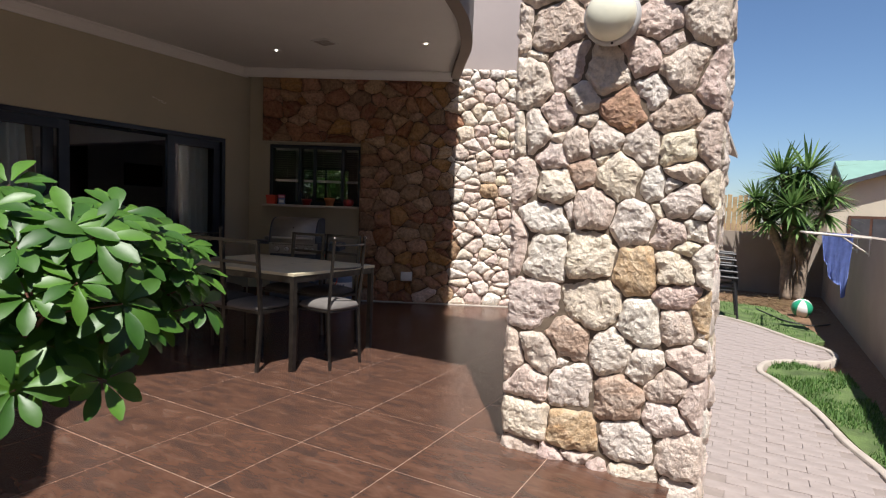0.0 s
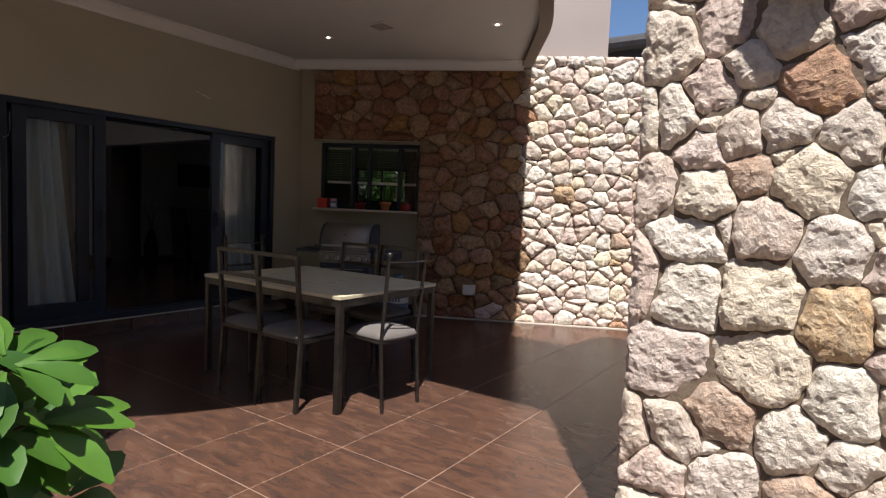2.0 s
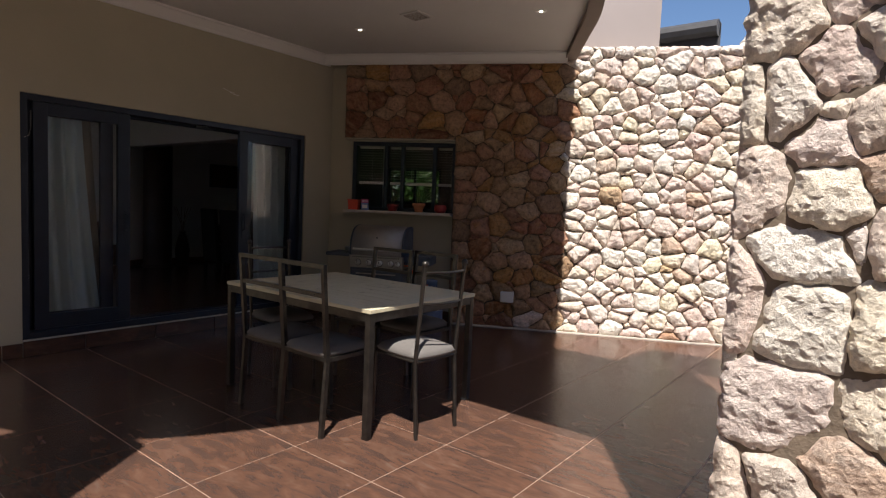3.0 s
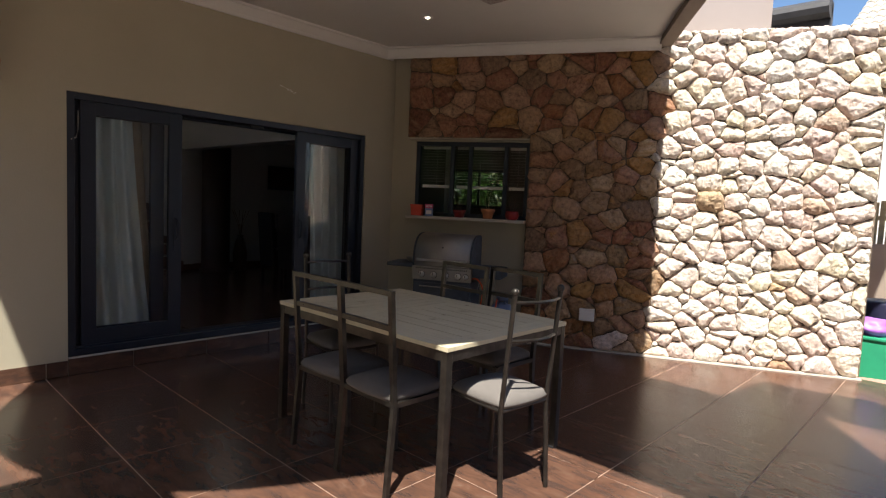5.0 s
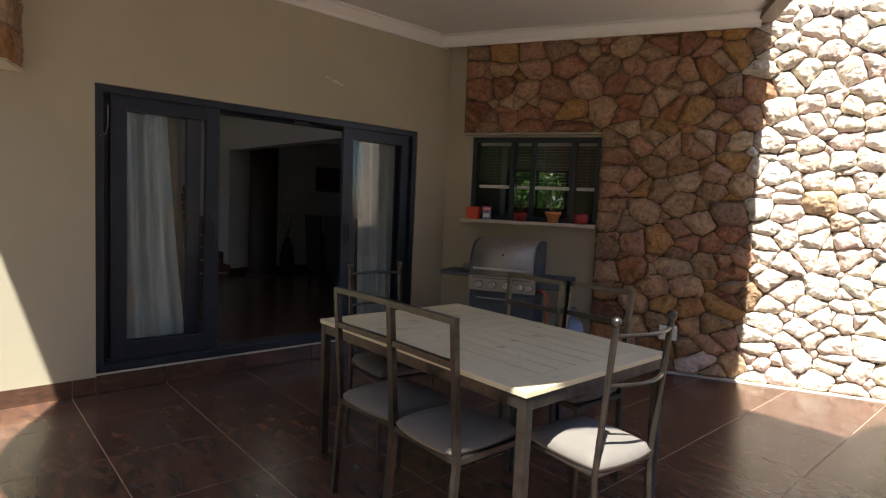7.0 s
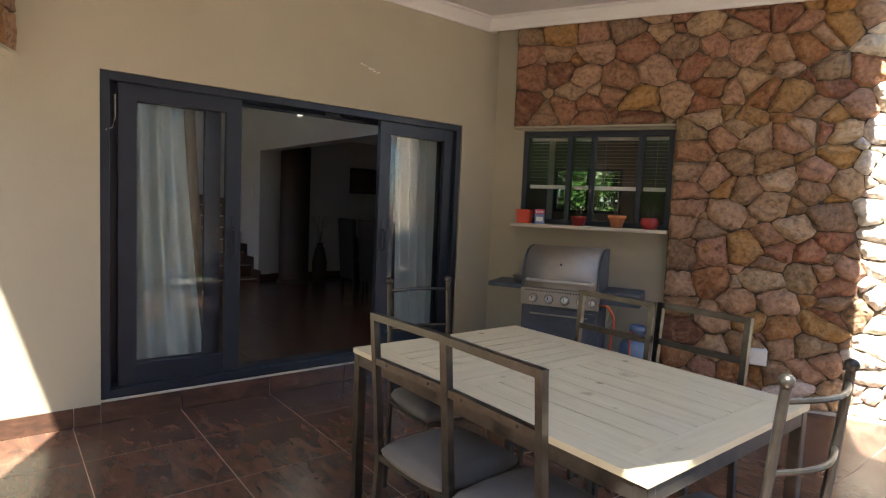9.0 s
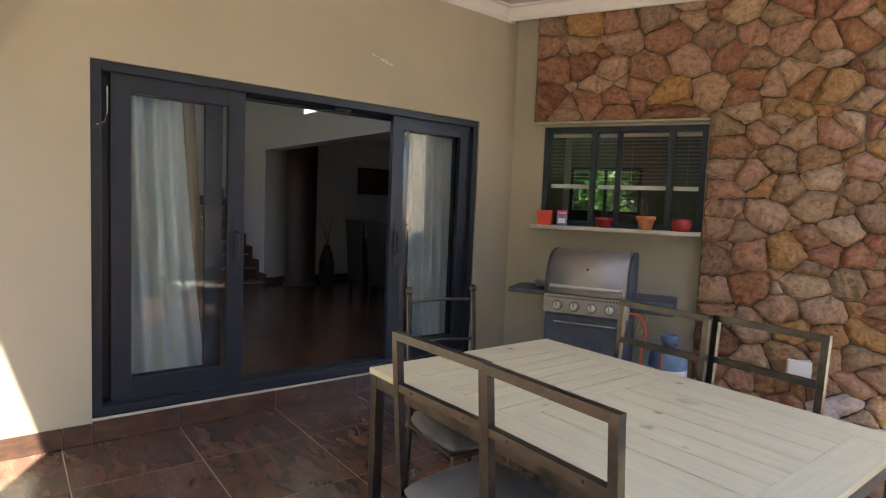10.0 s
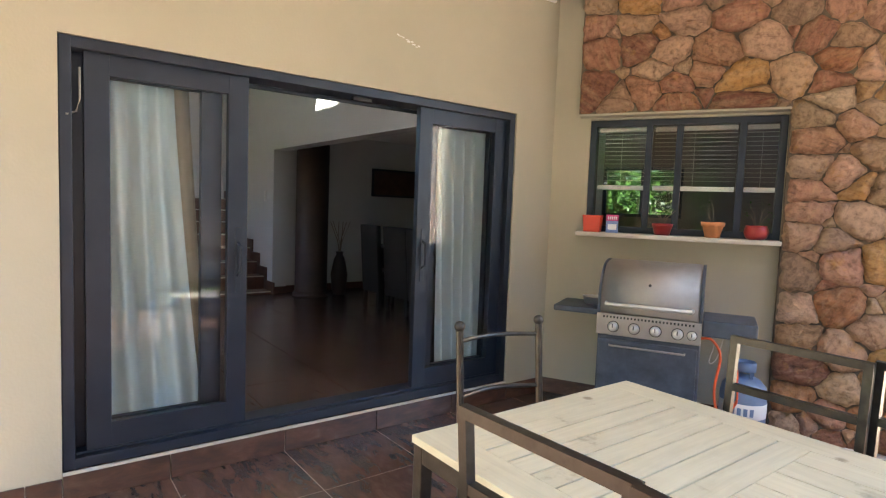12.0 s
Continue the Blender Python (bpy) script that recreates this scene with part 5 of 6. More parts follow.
ball = thing("beach_ball", "green and white ball lying on the soil", "ball", Matrix.Translation((-0.67, 12.3, PAVE_Z - 0.06)) @ Matrix.Rotation(0.4, 4, "X"))
for i in range(6):
    bm = bmesh.new()
    rows = []
    for j in range(13):
        ph = math.pi * j / 12
        rows.append([bm.verts.new((0.15 * math.sin(ph) * math.cos(math.pi / 3 * (i + u / 4)), 0.15 * math.sin(ph) * math.sin(math.pi / 3 * (i + u / 4)), 0.15 - 0.15 * math.cos(ph))) for u in range(5)])
    for a, b in zip(rows, rows[1:]):
        for u in range(4):
            bm.faces.new((a[u], a[u + 1], b[u + 1], b[u]))
    bmesh.ops.remove_doubles(bm, verts=bm.verts, dist=1e-5)
    bmesh.ops.recalc_face_normals(bm, faces=bm.faces)
    part("panel", bm, GREENPLASTIC if i % 2 else WHITE, ball, "green panel" if i % 2 else "white panel", smooth=True)
hs = thing("garden_hose", "black garden hose lying on the lawn", "hose")
part("hose", tube([tuple(p) for p in spline([(-1.3, 12.2, PAVE_Z), (-1.05, 11.5, PAVE_Z), (-0.9, 11.1, PAVE_Z + 0.01), (-0.6, 11.2, PAVE_Z - 0.03), (-0.35, 11.6, PAVE_Z - 0.04)], 7)], 0.012, 7), BLACK, hs, smooth=True)

# stacked plastic chairs
def stack_chair():
    th = thing("plastic_chair", "black plastic garden chair in a stack", "chair", group="stacked garden chairs")
    part("seat", box(-0.22, 0.22, -0.2, 0.2, 0.40, 0.425, 0.01), BLACK, th)
    for i in range(6):
        x = -0.19 + i * 0.076
        part("back_slat", tube([(x, 0.2, 0.42), (x * 1.05, 0.27, 0.62), (x * 1.0, 0.31, 0.80 - 0.10 * (x / 0.2) ** 2)], 0.012, 6), BLACK, th)
    part("top_rail", tube([(-0.22, 0.29, 0.68), (-0.12, 0.31, 0.79), (0, 0.315, 0.82), (0.12, 0.31, 0.79), (0.22, 0.29, 0.68)], 0.016, 6), BLACK, th)
    for s in (-1, 1):
        part("front_leg", tube([(s * 0.22, -0.19, 0.41), (s * 0.25, -0.23, 0.0)], 0.018, 6), BLACK, th)
        part("back_leg", tube([(s * 0.22, 0.19, 0.41), (s * 0.24, 0.28, 0.0)], 0.018, 6), BLACK, th)
        part("armrest", tube([(s * 0.235, -0.19, 0.41), (s * 0.26, -0.20, 0.60), (s * 0.255, 0.22, 0.62)], 0.018, 6), BLACK, th)
    return th


sc = stack_chair()
sc.matrix_world = pose(-1.78, 11.0, PAVE_Z, 0, 0, 95)
for i in range(1, 5):
    copy_thing(sc, pose(-1.78 - 0.012 * i, 11.0, PAVE_Z + 0.085 * i, 0, 0, 95))

# folding clothes line
cl = thing("clothes_line", "white folding clothes line fixed to the garden wall", "clothes line", Matrix.Translation((-0.17, 10.5, 1.12)))
for y in (-0.5, 0.5):
    part("arm", tube([(0.0, y, 0.02), (-0.66, y, 0.055)], 0.014, 8), SILLSTONE, cl)
    part("brace", tube([(0.0, y, -0.18), (-0.30, y, 0.035)], 0.009, 8), SILLSTONE, cl)
    part("wall_plate", box(-0.012, 0.0, y - 0.04, y + 0.04, -0.2, 0.018, 0.003), SILLSTONE, cl)
for x in (-0.14, -0.3, -0.46, -0.62):
    part("line", tube([(x, -0.5, 0.04), (x, 0.5, 0.04)], 0.003, 5), SILLSTONE, cl)
part("end_bar", tube([(-0.66, -0.5, 0.055), (-0.66, 0.5, 0.055)], 0.014, 8), SILLSTONE, cl)
cloth = thing("hanging_shirt", "blue cloth shirt hanging over the line", "laundry", Matrix.Translation((-0.47, 10.35, 1.16)))
bm = bmesh.new()
rows = []
for j in range(15):
    v = j / 14
    row = []
    for i in range(19):
        u = i / 18 - 0.5
        L = 0.42 + 0.22 * math.sin(2.2 * (u + 0.5)) + (0.18 if u > 0.28 else 0) - (0.10 if u < -0.3 else 0)
        row.append(bm.verts.new((u * (0.34 - 0.08 * v), -0.02 - 0.03 * math.sin(u * 26 + v * 3) * (0.3 + v) + 0.05 * u, 0.012 - L * v)))
    rows.append(row)
for a, b in zip(rows, rows[1:]):
    for i in range(18):
        bm.faces.new((a[i], a[i + 1], b[i + 1], b[i]))
bmesh.ops.solidify(bm, geom=bm.faces[:], thickness=0.004)
part("cloth", bm, BLUECLOTH, cloth, smooth=True)
part("fold", box(-0.15, 0.15, -0.03, 0.012, 0.0, 0.016, 0.006), BLUECLOTH, cloth)
for x in (-0.12, 0.13):
    part("peg", box(x - 0.005, x + 0.005, -0.03, 0.014, -0.02, 0.03, 0.002), WHITE, cloth, "white clothes peg")

# bins by the side gateway
bn = thing("green_bin", "green plastic bin by the side gateway", "bin", Matrix.Translation((-3.38, 10.15, PAVE_Z)))
bm = box(-0.2, 0.2, -0.2, 0.2, 0.0, 0.42, 0.02)
part("body", bm, GREENPLASTIC, bn)
part("rim", box(-0.215, 0.215, -0.215, 0.215, 0.40, 0.43, 0.008), GREENPLASTIC, bn)
bg = thing("purple_bag", "crumpled purple plastic bag lying on the bin", "bag", Matrix.Translation((-3.38, 10.15, PAVE_Z + 0.43)))
bm = bmesh.new()
bmesh.ops.create_icosphere(bm, subdivisions=3, radius=0.17)
for v in bm.verts:
    k = 1 + 0.35 * noise.noise(v.co * 9)
    v.co = Vector((v.co.x * k * 1.1, v.co.y * k * 1.1, max(0.0, v.co.z * k * 0.55 + 0.08)))
part("bag", bm, PURPLE, bg, smooth=True)
bb = thing("dark_drum", "dark blue drum behind the bin", "drum", Matrix.Translation((-3.30, 10.75, PAVE_Z)))
part("drum", lathe([(0.24, 0), (0.25, 0.01), (0.25, 0.70), (0.24, 0.72), (0.20, 0.73)], 24), plain("dark_blue_plastic", (0.02, 0.02, 0.045), 0.4), bb, smooth=True)

# ---- houses beyond the walls ----
def gable_house(name, label, m, w, d, h, rise, wall, roof, windows=()):
    th = thing(name, label, "house", m)
    part("wall", box(-w / 2, w / 2, 0, d, 0, h), wall, th)
    for y in (0.0, d):
        bm = bmesh.new()
        bm.faces.new([bm.verts.new(v) for v in ((-w / 2, y, h), (w / 2, y, h), (0, y, h + rise))])
        part("gable", bm, wall, th)
    for s in (-1, 1):
        bm = bmesh.new()
        o = 0.35
        a = [(s * (w / 2 + o), -o, h - o * rise / (w / 2)), (0, -o, h + rise), (0, d + o, h + rise), (s * (w / 2 + o), d + o, h - o * rise / (w / 2))]
        lo = [bm.verts.new(v) for v in a]
        hi = [bm.verts.new((x, y, z + 0.14)) for x, y, z in a]
        bm.faces.new(lo)
        bm.faces.new(hi[::-1])
        for i in range(4):
            bm.faces.new((lo[i], lo[(i + 1) % 4], hi[(i + 1) % 4], hi[i]))
        bmesh.ops.recalc_face_normals(bm, faces=bm.faces)
        part("roof", bm, roof, th)
    for x, z, ww, hh in windows:
        wi = part("window", box(x - ww / 2, x + ww / 2, -0.05, 0.02, z, z + hh), WOODBROWN, th, "dark framed window")
        for q in (0.27, 0.73):
            part("pane", box(x - ww / 2 + ww * (q - 0.2), x - ww / 2 + ww * (q + 0.2), -0.06, -0.045, z + 0.08, z + hh - 0.08), GUTTER, wi)
    return th


gable_house("neighbour_house", "cream plastered house with a low grey gable roof", pose(4.2, 22.0, PAVE_Z, 0, 0, 0), 7.6, 9.0, 2.45, 1.3, HOUSEWALL, GUTTER, ((-2.75, 0.75, 1.1, 0.95),))
gable_house("green_roof_house", "house with a pale green sheet roof beyond the garden", pose(9.6, 31.0, PAVE_Z, 0, 0, 90), 9.0, 8.0, 2.6, 1.4, PINK, GREENROOF)
gable_house("white_house", "white plastered house beyond the fence", pose(-6.2, 19.0, PAVE_Z, 0, 0, 0), 7.0, 9.0, 4.2, 1.6, WHITE, ROOFTILE)

# own roof behind the stone wall: gutter and rows of tiles
rf = thing("tiled_roof", "pale clay-tiled roof with a dark gutter behind the wall", "roof")
part("gutter", tube([(-5.4, 11.5, 4.10), (-4.25, 11.5, 4.10)], 0.12, 10), GUTTER, rf, "dark round gutter")
part("fascia", box(-5.6, -4.25, 11.55, 11.65, 3.7, 4.2), GUTTER, rf)
part("eave_board", box(-4.3, -2.65, 13.2, 13.3, 3.95, 4.2), GUTTER, rf)
for k in range(8):
    bm = bmesh.new()
    n = 40
    y0, z0 = 13.1 + 0.30 * k, 4.2 + 0.17 * k
    lo, hi = [], []
    for i in range(n * 3 + 1):
        x = -4.35 + 1.7 * i / (n * 3)
        b = 0.035 * abs(math.sin(math.pi * 14 * i / (n * 3)))
        lo.append((bm.verts.new((x, y0, z0 + b)), bm.verts.new((x, y0, z0 + b - 0.02))))
        hi.append(bm.verts.new((x, y0 + 0.36, z0 + b + 0.17)))
    for i in range(n * 3):
        bm.faces.new((lo[i][0], lo[i + 1][0], hi[i + 1], hi[i]))
        bm.faces.new((lo[i][1], lo[i + 1][1], lo[i + 1][0], lo[i][0]))
    part("tile_course", bm, ROOFTILE, rf)


# houses added out of view, behind and beside the walker, to block sky light
gable_house("blocker_house_south", "unseen plain two-storey plastered house added to block sky behind the garden wall", pose(-6.0, -17.7, PAVE_Z, 0, 0, 0), 24.0, 9.0, 6.4, 2.0, DULLHOUSE, ROOFTILE)
gable_house("blocker_house_east", "unseen plain two-storey plastered house added to block sky beyond the side wall", pose(2.4, 3.2, PAVE_Z, 0, 0, -90), 16.0, 8.0, 5.0, 1.8, DULLHOUSE, ROOFTILE)

# ---- trees and hedge added behind the walker, seen only as reflections ----
def tree(name, loc, h, r, seed):
    th = thing(name, "leafy green tree added for reflections and window views", "tree", Matrix.Translation(loc), group="garden trees")
    rg = random.Random(seed)
    bm = tube(spline([(0, 0, -0.1), (0.08, 0.03, h * 0.3), (-0.05, 0.05, h * 0.6), (0.05, 0, h * 0.85)], 5), [0.14 - 0.007 * i for i in range(16)], 8)
    for k in range(7):
        a = k * 0.9
        tube([(0, 0.03, h * (0.3 + 0.06 * k)), (r * 0.5 * math.cos(a), r * 0.5 * math.sin(a), h * (0.5 + 0.05 * k)), (r * 0.85 * math.cos(a), r * 0.85 * math.sin(a), h * (0.58 + 0.05 * k))], [0.05, 0.03, 0.01], 6, bm)
    part("trunk", bm, BARK, th)
    verts, faces = [], []
    clumps = [(Vector((r * rg.uniform(-0.8, 0.8), r * rg.uniform(-0.8, 0.8), h * rg.uniform(0.42, 1.0))), rg.uniform(0.25, 0.5) * r) for k in range(26)]
    for c, q in clumps:
        for k in range(170):
            d = Vector((rg.gauss(0, 1), rg.gauss(0, 1), rg.gauss(0, 0.8))).normalized() * q * rg.uniform(0.6, 1)
            p = c + d
            u = Vector((rg.uniform(-1, 1), rg.uniform(-1, 1), rg.uniform(-1, 1))).normalized() * 0.07
            w = u.cross(Vector((rg.uniform(-1, 1), rg.uniform(-1, 1), 1))).normalized() * 0.035
            n = len(verts)
            verts += [p - u, p + w, p + u, p - w]
            faces.append((n, n + 1, n + 2, n + 3))
    me = bpy.data.meshes.new("crown")
    me.from_pydata(verts, [], faces)
    me.materials.append(TREELEAF)
    ob = new("crown", me)
    ob.parent = th
    return th


# dark lawn added out of view so less sunlight bounces into the patio
structure("lawn_south", slab([(-16, -7.9), (-0.2, -7.9), (-0.2, -3.05), (EDGE_X, -3.05), (EDGE_X, -1.02), (-16, -1.02)], PAVE_Z - 0.07, PAVE_Z - 0.02), GRASSBED, "unseen green lawn added to cut light bounced off the soil", "lawn")
for i, x in enumerate((-7.4, -6.2, -5.0, -3.9, -2.8)):
    tree("garden_shrub", (x, -2.3 - 0.3 * (i % 2), PAVE_Z - 0.06), 2.1 + 0.3 * (i % 3), 1.0, 20 + i)
# shrubs added behind the kitchen to put green in its back window
for q, h in (((-2.0, 5.6, 0), 2.5), ((-0.9, 6.2, 0), 2.9)):
    c = WALL @ Vector(q)
    tree("garden_shrub", (c.x, c.y, PAVE_Z - 0.06), h, 1.0, 40 + int(h * 10))
tree("garden_tree", (-3.4, -4.8, PAVE_Z - 0.06), 4.2, 1.7, 1)
tree("garden_tree", (-7.0, -6.2, PAVE_Z - 0.06), 4.8, 2.0, 2)
tree("garden_tree", (-5.2, -4.2, PAVE_Z - 0.06), 3.8, 1.8, 3)
tree("garden_tree", (-9.6, -4.0, PAVE_Z - 0.06), 4.4, 1.9, 4)
tree("garden_tree", (-1.6, -6.2, PAVE_Z - 0.06), 4.2, 1.8, 5)


from mathutils.geometry import delaunay_2d_cdt


# ---- pieces: stones of the walls and the pillar, tiles, pavers ----
def clip(poly, px, py, nx, ny):
    """The part of a polygon on the side of the line through p against the normal n."""
    out = []
    for i in range(len(poly)):
        a, b = poly[i], poly[(i + 1) % len(poly)]
        da = (a[0] - px) * nx + (a[1] - py) * ny
        db = (b[0] - px) * nx + (b[1] - py) * ny
        if da <= 0:
            out.append(a)
        if da * db < 0:
            k = da / (da - db)
            out.append((a[0] + (b[0] - a[0]) * k, a[1] + (b[1] - a[1]) * k))
    return out


def cells(seeds, x0, x1, z0, z1, holes=(), weights=None):
    """The cell of each seed in a rectangle: its own patch of the wall."""
    out = []
    for i, (sx, sz) in enumerate(seeds):
        poly = [(x0, z0), (x1, z0), (x1, z1), (x0, z1)]
        near = sorted(range(len(seeds)), key=lambda j: (seeds[j][0] - sx) ** 2 + (seeds[j][1] - sz) ** 2)[1:26]
        for j in near:
            tx, tz = seeds[j]
            d = math.hypot(tx - sx, tz - sz)
            if d < 1e-6:
                continue
            k = 0.5 + ((weights[i] - weights[j]) / (2 * d * d) if weights else 0.0)
            poly = clip(poly, sx + (tx - sx) * k, sz + (tz - sz) * k, (tx - sx) / d, (tz - sz) / d)
            if len(poly) < 3:
                break
        for hx0, hx1, hz0, hz1 in holes:
            if len(poly) < 3:
                break
            if sx > hx1:
                if min(p[0] for p in poly) < hx1 and min(p[1] for p in poly) < hz1:
                    poly = clip(poly, hx1, 0, -1, 0)
            elif sz > hz1:
                if min(p[1] for p in poly) < hz1:
                    poly = clip(poly, 0, hz1, 0, -1)
        if len(poly) >= 3:
            out.append((i, poly))
    return out


def stone_mesh(poly, joint, depth, rng, rough=0.010, cell=0.021, edge=0.62):
    """One broken-faced stone with an uneven outline, standing proud (towards -y) by depth."""
    cx = sum(p[0] for p in poly) / len(poly)
    cz = sum(p[1] for p in poly) / len(poly)
    size = math.sqrt(abs(sum(poly[i][0] * poly[(i + 1) % len(poly)][1] - poly[(i + 1) % len(poly)][0] * poly[i][1] for i in range(len(poly))) / 2))
    pts = [p for i, p in enumerate(poly) if math.dist(p, poly[i - 1]) > 0.012]
    if size < 0.03 or len(pts) < 3:
        return None
    k = max(0.5, 1 - joint / (0.5 * size))
    pts = [(cx + (x - cx) * k, cz + (z - cz) * k) for x, z in pts]
    for cut in (0.11, 0.22):
        nxt = []
        for i in range(len(pts)):
            a, b = pts[i], pts[(i + 1) % len(pts)]
            nxt += [(a[0] + (b[0] - a[0]) * cut, a[1] + (b[1] - a[1]) * cut), (b[0] + (a[0] - b[0]) * cut, b[1] + (a[1] - b[1]) * cut)]
        pts = nxt
    off = Vector((rng.uniform(0, 90), rng.uniform(0, 90), rng.uniform(0, 90)))
    ring = []
    for i in range(len(pts)):
        a, b = pts[i], pts[(i + 1) % len(pts)]
        steps = max(1, round(math.dist(a, b) / cell))
        for s in range(steps):
            x, z = a[0] + (b[0] - a[0]) * s / steps, a[1] + (b[1] - a[1]) * s / steps
            j = min(0.017, 0.12 * size) * noise.noise(Vector((x * 24, z * 24, 3)) + off)
            d = math.hypot(x - cx, z - cz) + 1e-6
            ring.append((x + (x - cx) / d * j, z + (z - cz) / d * j))
    n = len(ring)
    # loose points over the face, joined to the ring by a triangulation
    inner = []
    x0, x1 = min(p[0] for p in ring), max(p[0] for p in ring)
    z0, z1 = min(p[1] for p in ring), max(p[1] for p in ring)
    z, row = z0 + cell * 0.5, 0
    while z < z1:
        x = x0 + cell * (0.5 if row % 2 else 0.0)
        while x < x1:
            px, pz = x + rng.uniform(-0.38, 0.38) * cell, z + rng.uniform(-0.38, 0.38) * cell
            gap = min(abs((q[0] - p[0]) * (p[1] - pz) - (p[0] - px) * (q[1] - p[1])) / (math.dist(p, q) + 1e-9) if 0 <= ((px - p[0]) * (q[0] - p[0]) + (pz - p[1]) * (q[1] - p[1])) <= math.dist(p, q) ** 2 else math.dist((px, pz), p) for p, q in zip(ring, ring[1:] + ring[:1]))
            if gap > 0.006 and within(px, pz, ring):
                inner.append((px, pz, gap))
            x += cell
        z += cell * 0.87
        row += 1
    flat = [Vector(p) for p in ring] + [Vector(p[:2]) for p in inner]
    verts2, _, tris, *_ = delaunay_2d_cdt(flat, [(i, (i + 1) % n) for i in range(n)], [], 1, 1e-6)
    if len(verts2) != len(flat):
        return None
    tx, tz = rng.uniform(-0.10, 0.10), rng.uniform(-0.08, 0.08)
    verts = []
    for i, p in enumerate(verts2):
        gap = 0.0 if i < n else inner[i - n][2]
        dome = edge + (1 - edge) * (1 - math.exp(-gap / 0.017))
        q = Vector((p[0] * 9, p[1] * 9, 0)) + off
        h = noise.noise(q) * 0.9 + 0.55 * noise.noise(q * 2.3) + 0.45 * noise.noise(q * 5.1) + rng.uniform(-0.18, 0.18)
        verts.append((p[0], -depth * dome - (rough * h + tx * (p[0] - cx) + tz * (p[1] - cz)) * (0.35 if i < n else 1), p[1]))
    faces = [tuple(t) for t in tris]
    base = len(verts)
    verts += [(x, 0.0, z) for x, z in ring]
    for i in range(n):
        j = (i + 1) % n
        faces.append((i, j, base + j, base + i))
    me = bpy.data.meshes.new("stone")
    me.from_pydata(verts, [], faces)
    bm = bmesh.new()
    bm.from_mesh(me)
    bmesh.ops.recalc_face_normals(bm, faces=bm.faces)
    bm.to_mesh(me)
    bm.free()
    return me


def within(x, y, poly):
    hit = False
    for i in range(len(poly)):
        (x0, y0), (x1, y1) = poly[i], poly[i - 1]
        if (y0 > y) != (y1 > y) and x < (x1 - x0) * (y - y0) / (y1 - y0) + x0:
            hit = not hit
    return hit


def seeds_in(x0, x1, z0, z1, w, h, rng, jitter=0.36):
    """Uneven courses of seeds, some left out, some doubled by small fillers."""
    out = []
    z, row = z0 + h * 0.4, 0
    while z < z1:
        x = x0 + w * rng.uniform(0.2, 0.7)
        while x < x1:
            out.append((x + rng.uniform(-jitter, jitter) * w, min(z1 - 0.02, max(z0 + 0.02, z + rng.uniform(-jitter, jitter) * h * 1.15))))
            if rng.random() < 0.26:
                out.append((x + w * rng.uniform(0.35, 0.6), z + h * rng.uniform(0.3, 0.55)))
            x += w * rng.uniform(0.78, 1.28)
        z += h * rng.uniform(0.88, 1.1)
        row += 1
    return out


def with_fillers(seeds, share, rng, x0, x1, z0, z1, gap=0.115):
    """Seeds and weights, with small chips of stone added where three stones leave a gap."""
    out, wts = list(seeds), [rng.uniform(-0.0025, 0.0035) for _ in seeds]
    chips = []
    for _ in range(int((x1 - x0) * (z1 - z0) * 900)):
        p = (rng.uniform(x0, x1), rng.uniform(z0, z1))
        ds = sorted(math.dist(p, q) for q in seeds)[:3]
        if ds[0] > gap * 0.72 and ds[2] - ds[0] < 0.012 and rng.random() < share and all(math.dist(p, q) > 0.09 for q in chips):
            chips.append(p)
            r = rng.uniform(0.018, 0.040)
            out.append(p)
            wts.append(2 * r * ds[0] - ds[0] ** 2)
    return out, wts


def lay_stones(parent, cell_list, joint, depth, rng, pick, base=0.0, rough=0.010, cell=0.021, edge=0.62):
    for i, poly in cell_list:
        me = stone_mesh(poly, joint * rng.uniform(0.7, 1.3), depth * rng.uniform(0.8, 1.15), rng, rough, cell, edge)
        if me is None:
            continue
        me.materials.append(pick(i, poly))
        ob = new("stone", me)
        ob.parent = parent
        ob.location = (0, base, 0)


# stone cladding of the north wall
rng = random.Random(11)
clad = structure("stone_cladding", box(S1 + 0.003, 3.0, 0.034, 0.122, 0.0, 3.18), MORTAR, "rough natural stone cladding with deep joints, coloured rust red in shade, pale cream in sun", "stone wall")
clad.matrix_world = WALL
part("mortar_bed", box(-1.49, S1 + 0.003, 0.034, 0.122, 2.15, 3.18), MORTAR, clad)
part("mortar_bed", box(3.0, 4.25, 0.034, 0.122, 2.60, 3.18), MORTAR, clad)
part("soffit", box(-1.49, S1, 0.02, 0.124, 2.135, 2.15), PLASTER, clad, "plastered underside of the stone lintel")
AN = 0.80                                # the stones lie on their long side
seeds = [(x / AN, z) for x, z in seeds_in(-1.49 * AN, 1.2 * AN, 0.0, 3.18, 0.205, 0.180, rng) + seeds_in(1.2 * AN, 4.2 * AN, 0.0, 3.18, 0.175, 0.165, rng)]
seeds = [s for s in seeds if not (s[0] < S1 + 0.25 and s[1] < 2.15)]
z = 0.09
while z < 2.2:                           # squared stones beside the window recess
    seeds.append((S1 + rng.uniform(0.10, 0.15), z))
    z += rng.uniform(0.13, 0.25)
seeds = [s for s in seeds if not (s[0] < S1 + 0.02 and s[1] < 2.17) and not (s[0] > 2.95 and s[1] < 2.64)]
sq, wts = with_fillers([(x * AN, z) for x, z in seeds], 0.9, rng, -1.49 * AN, 4.2 * AN, 0.0, 3.18, 0.100)
seeds = [(x / AN, z) for x, z in sq]
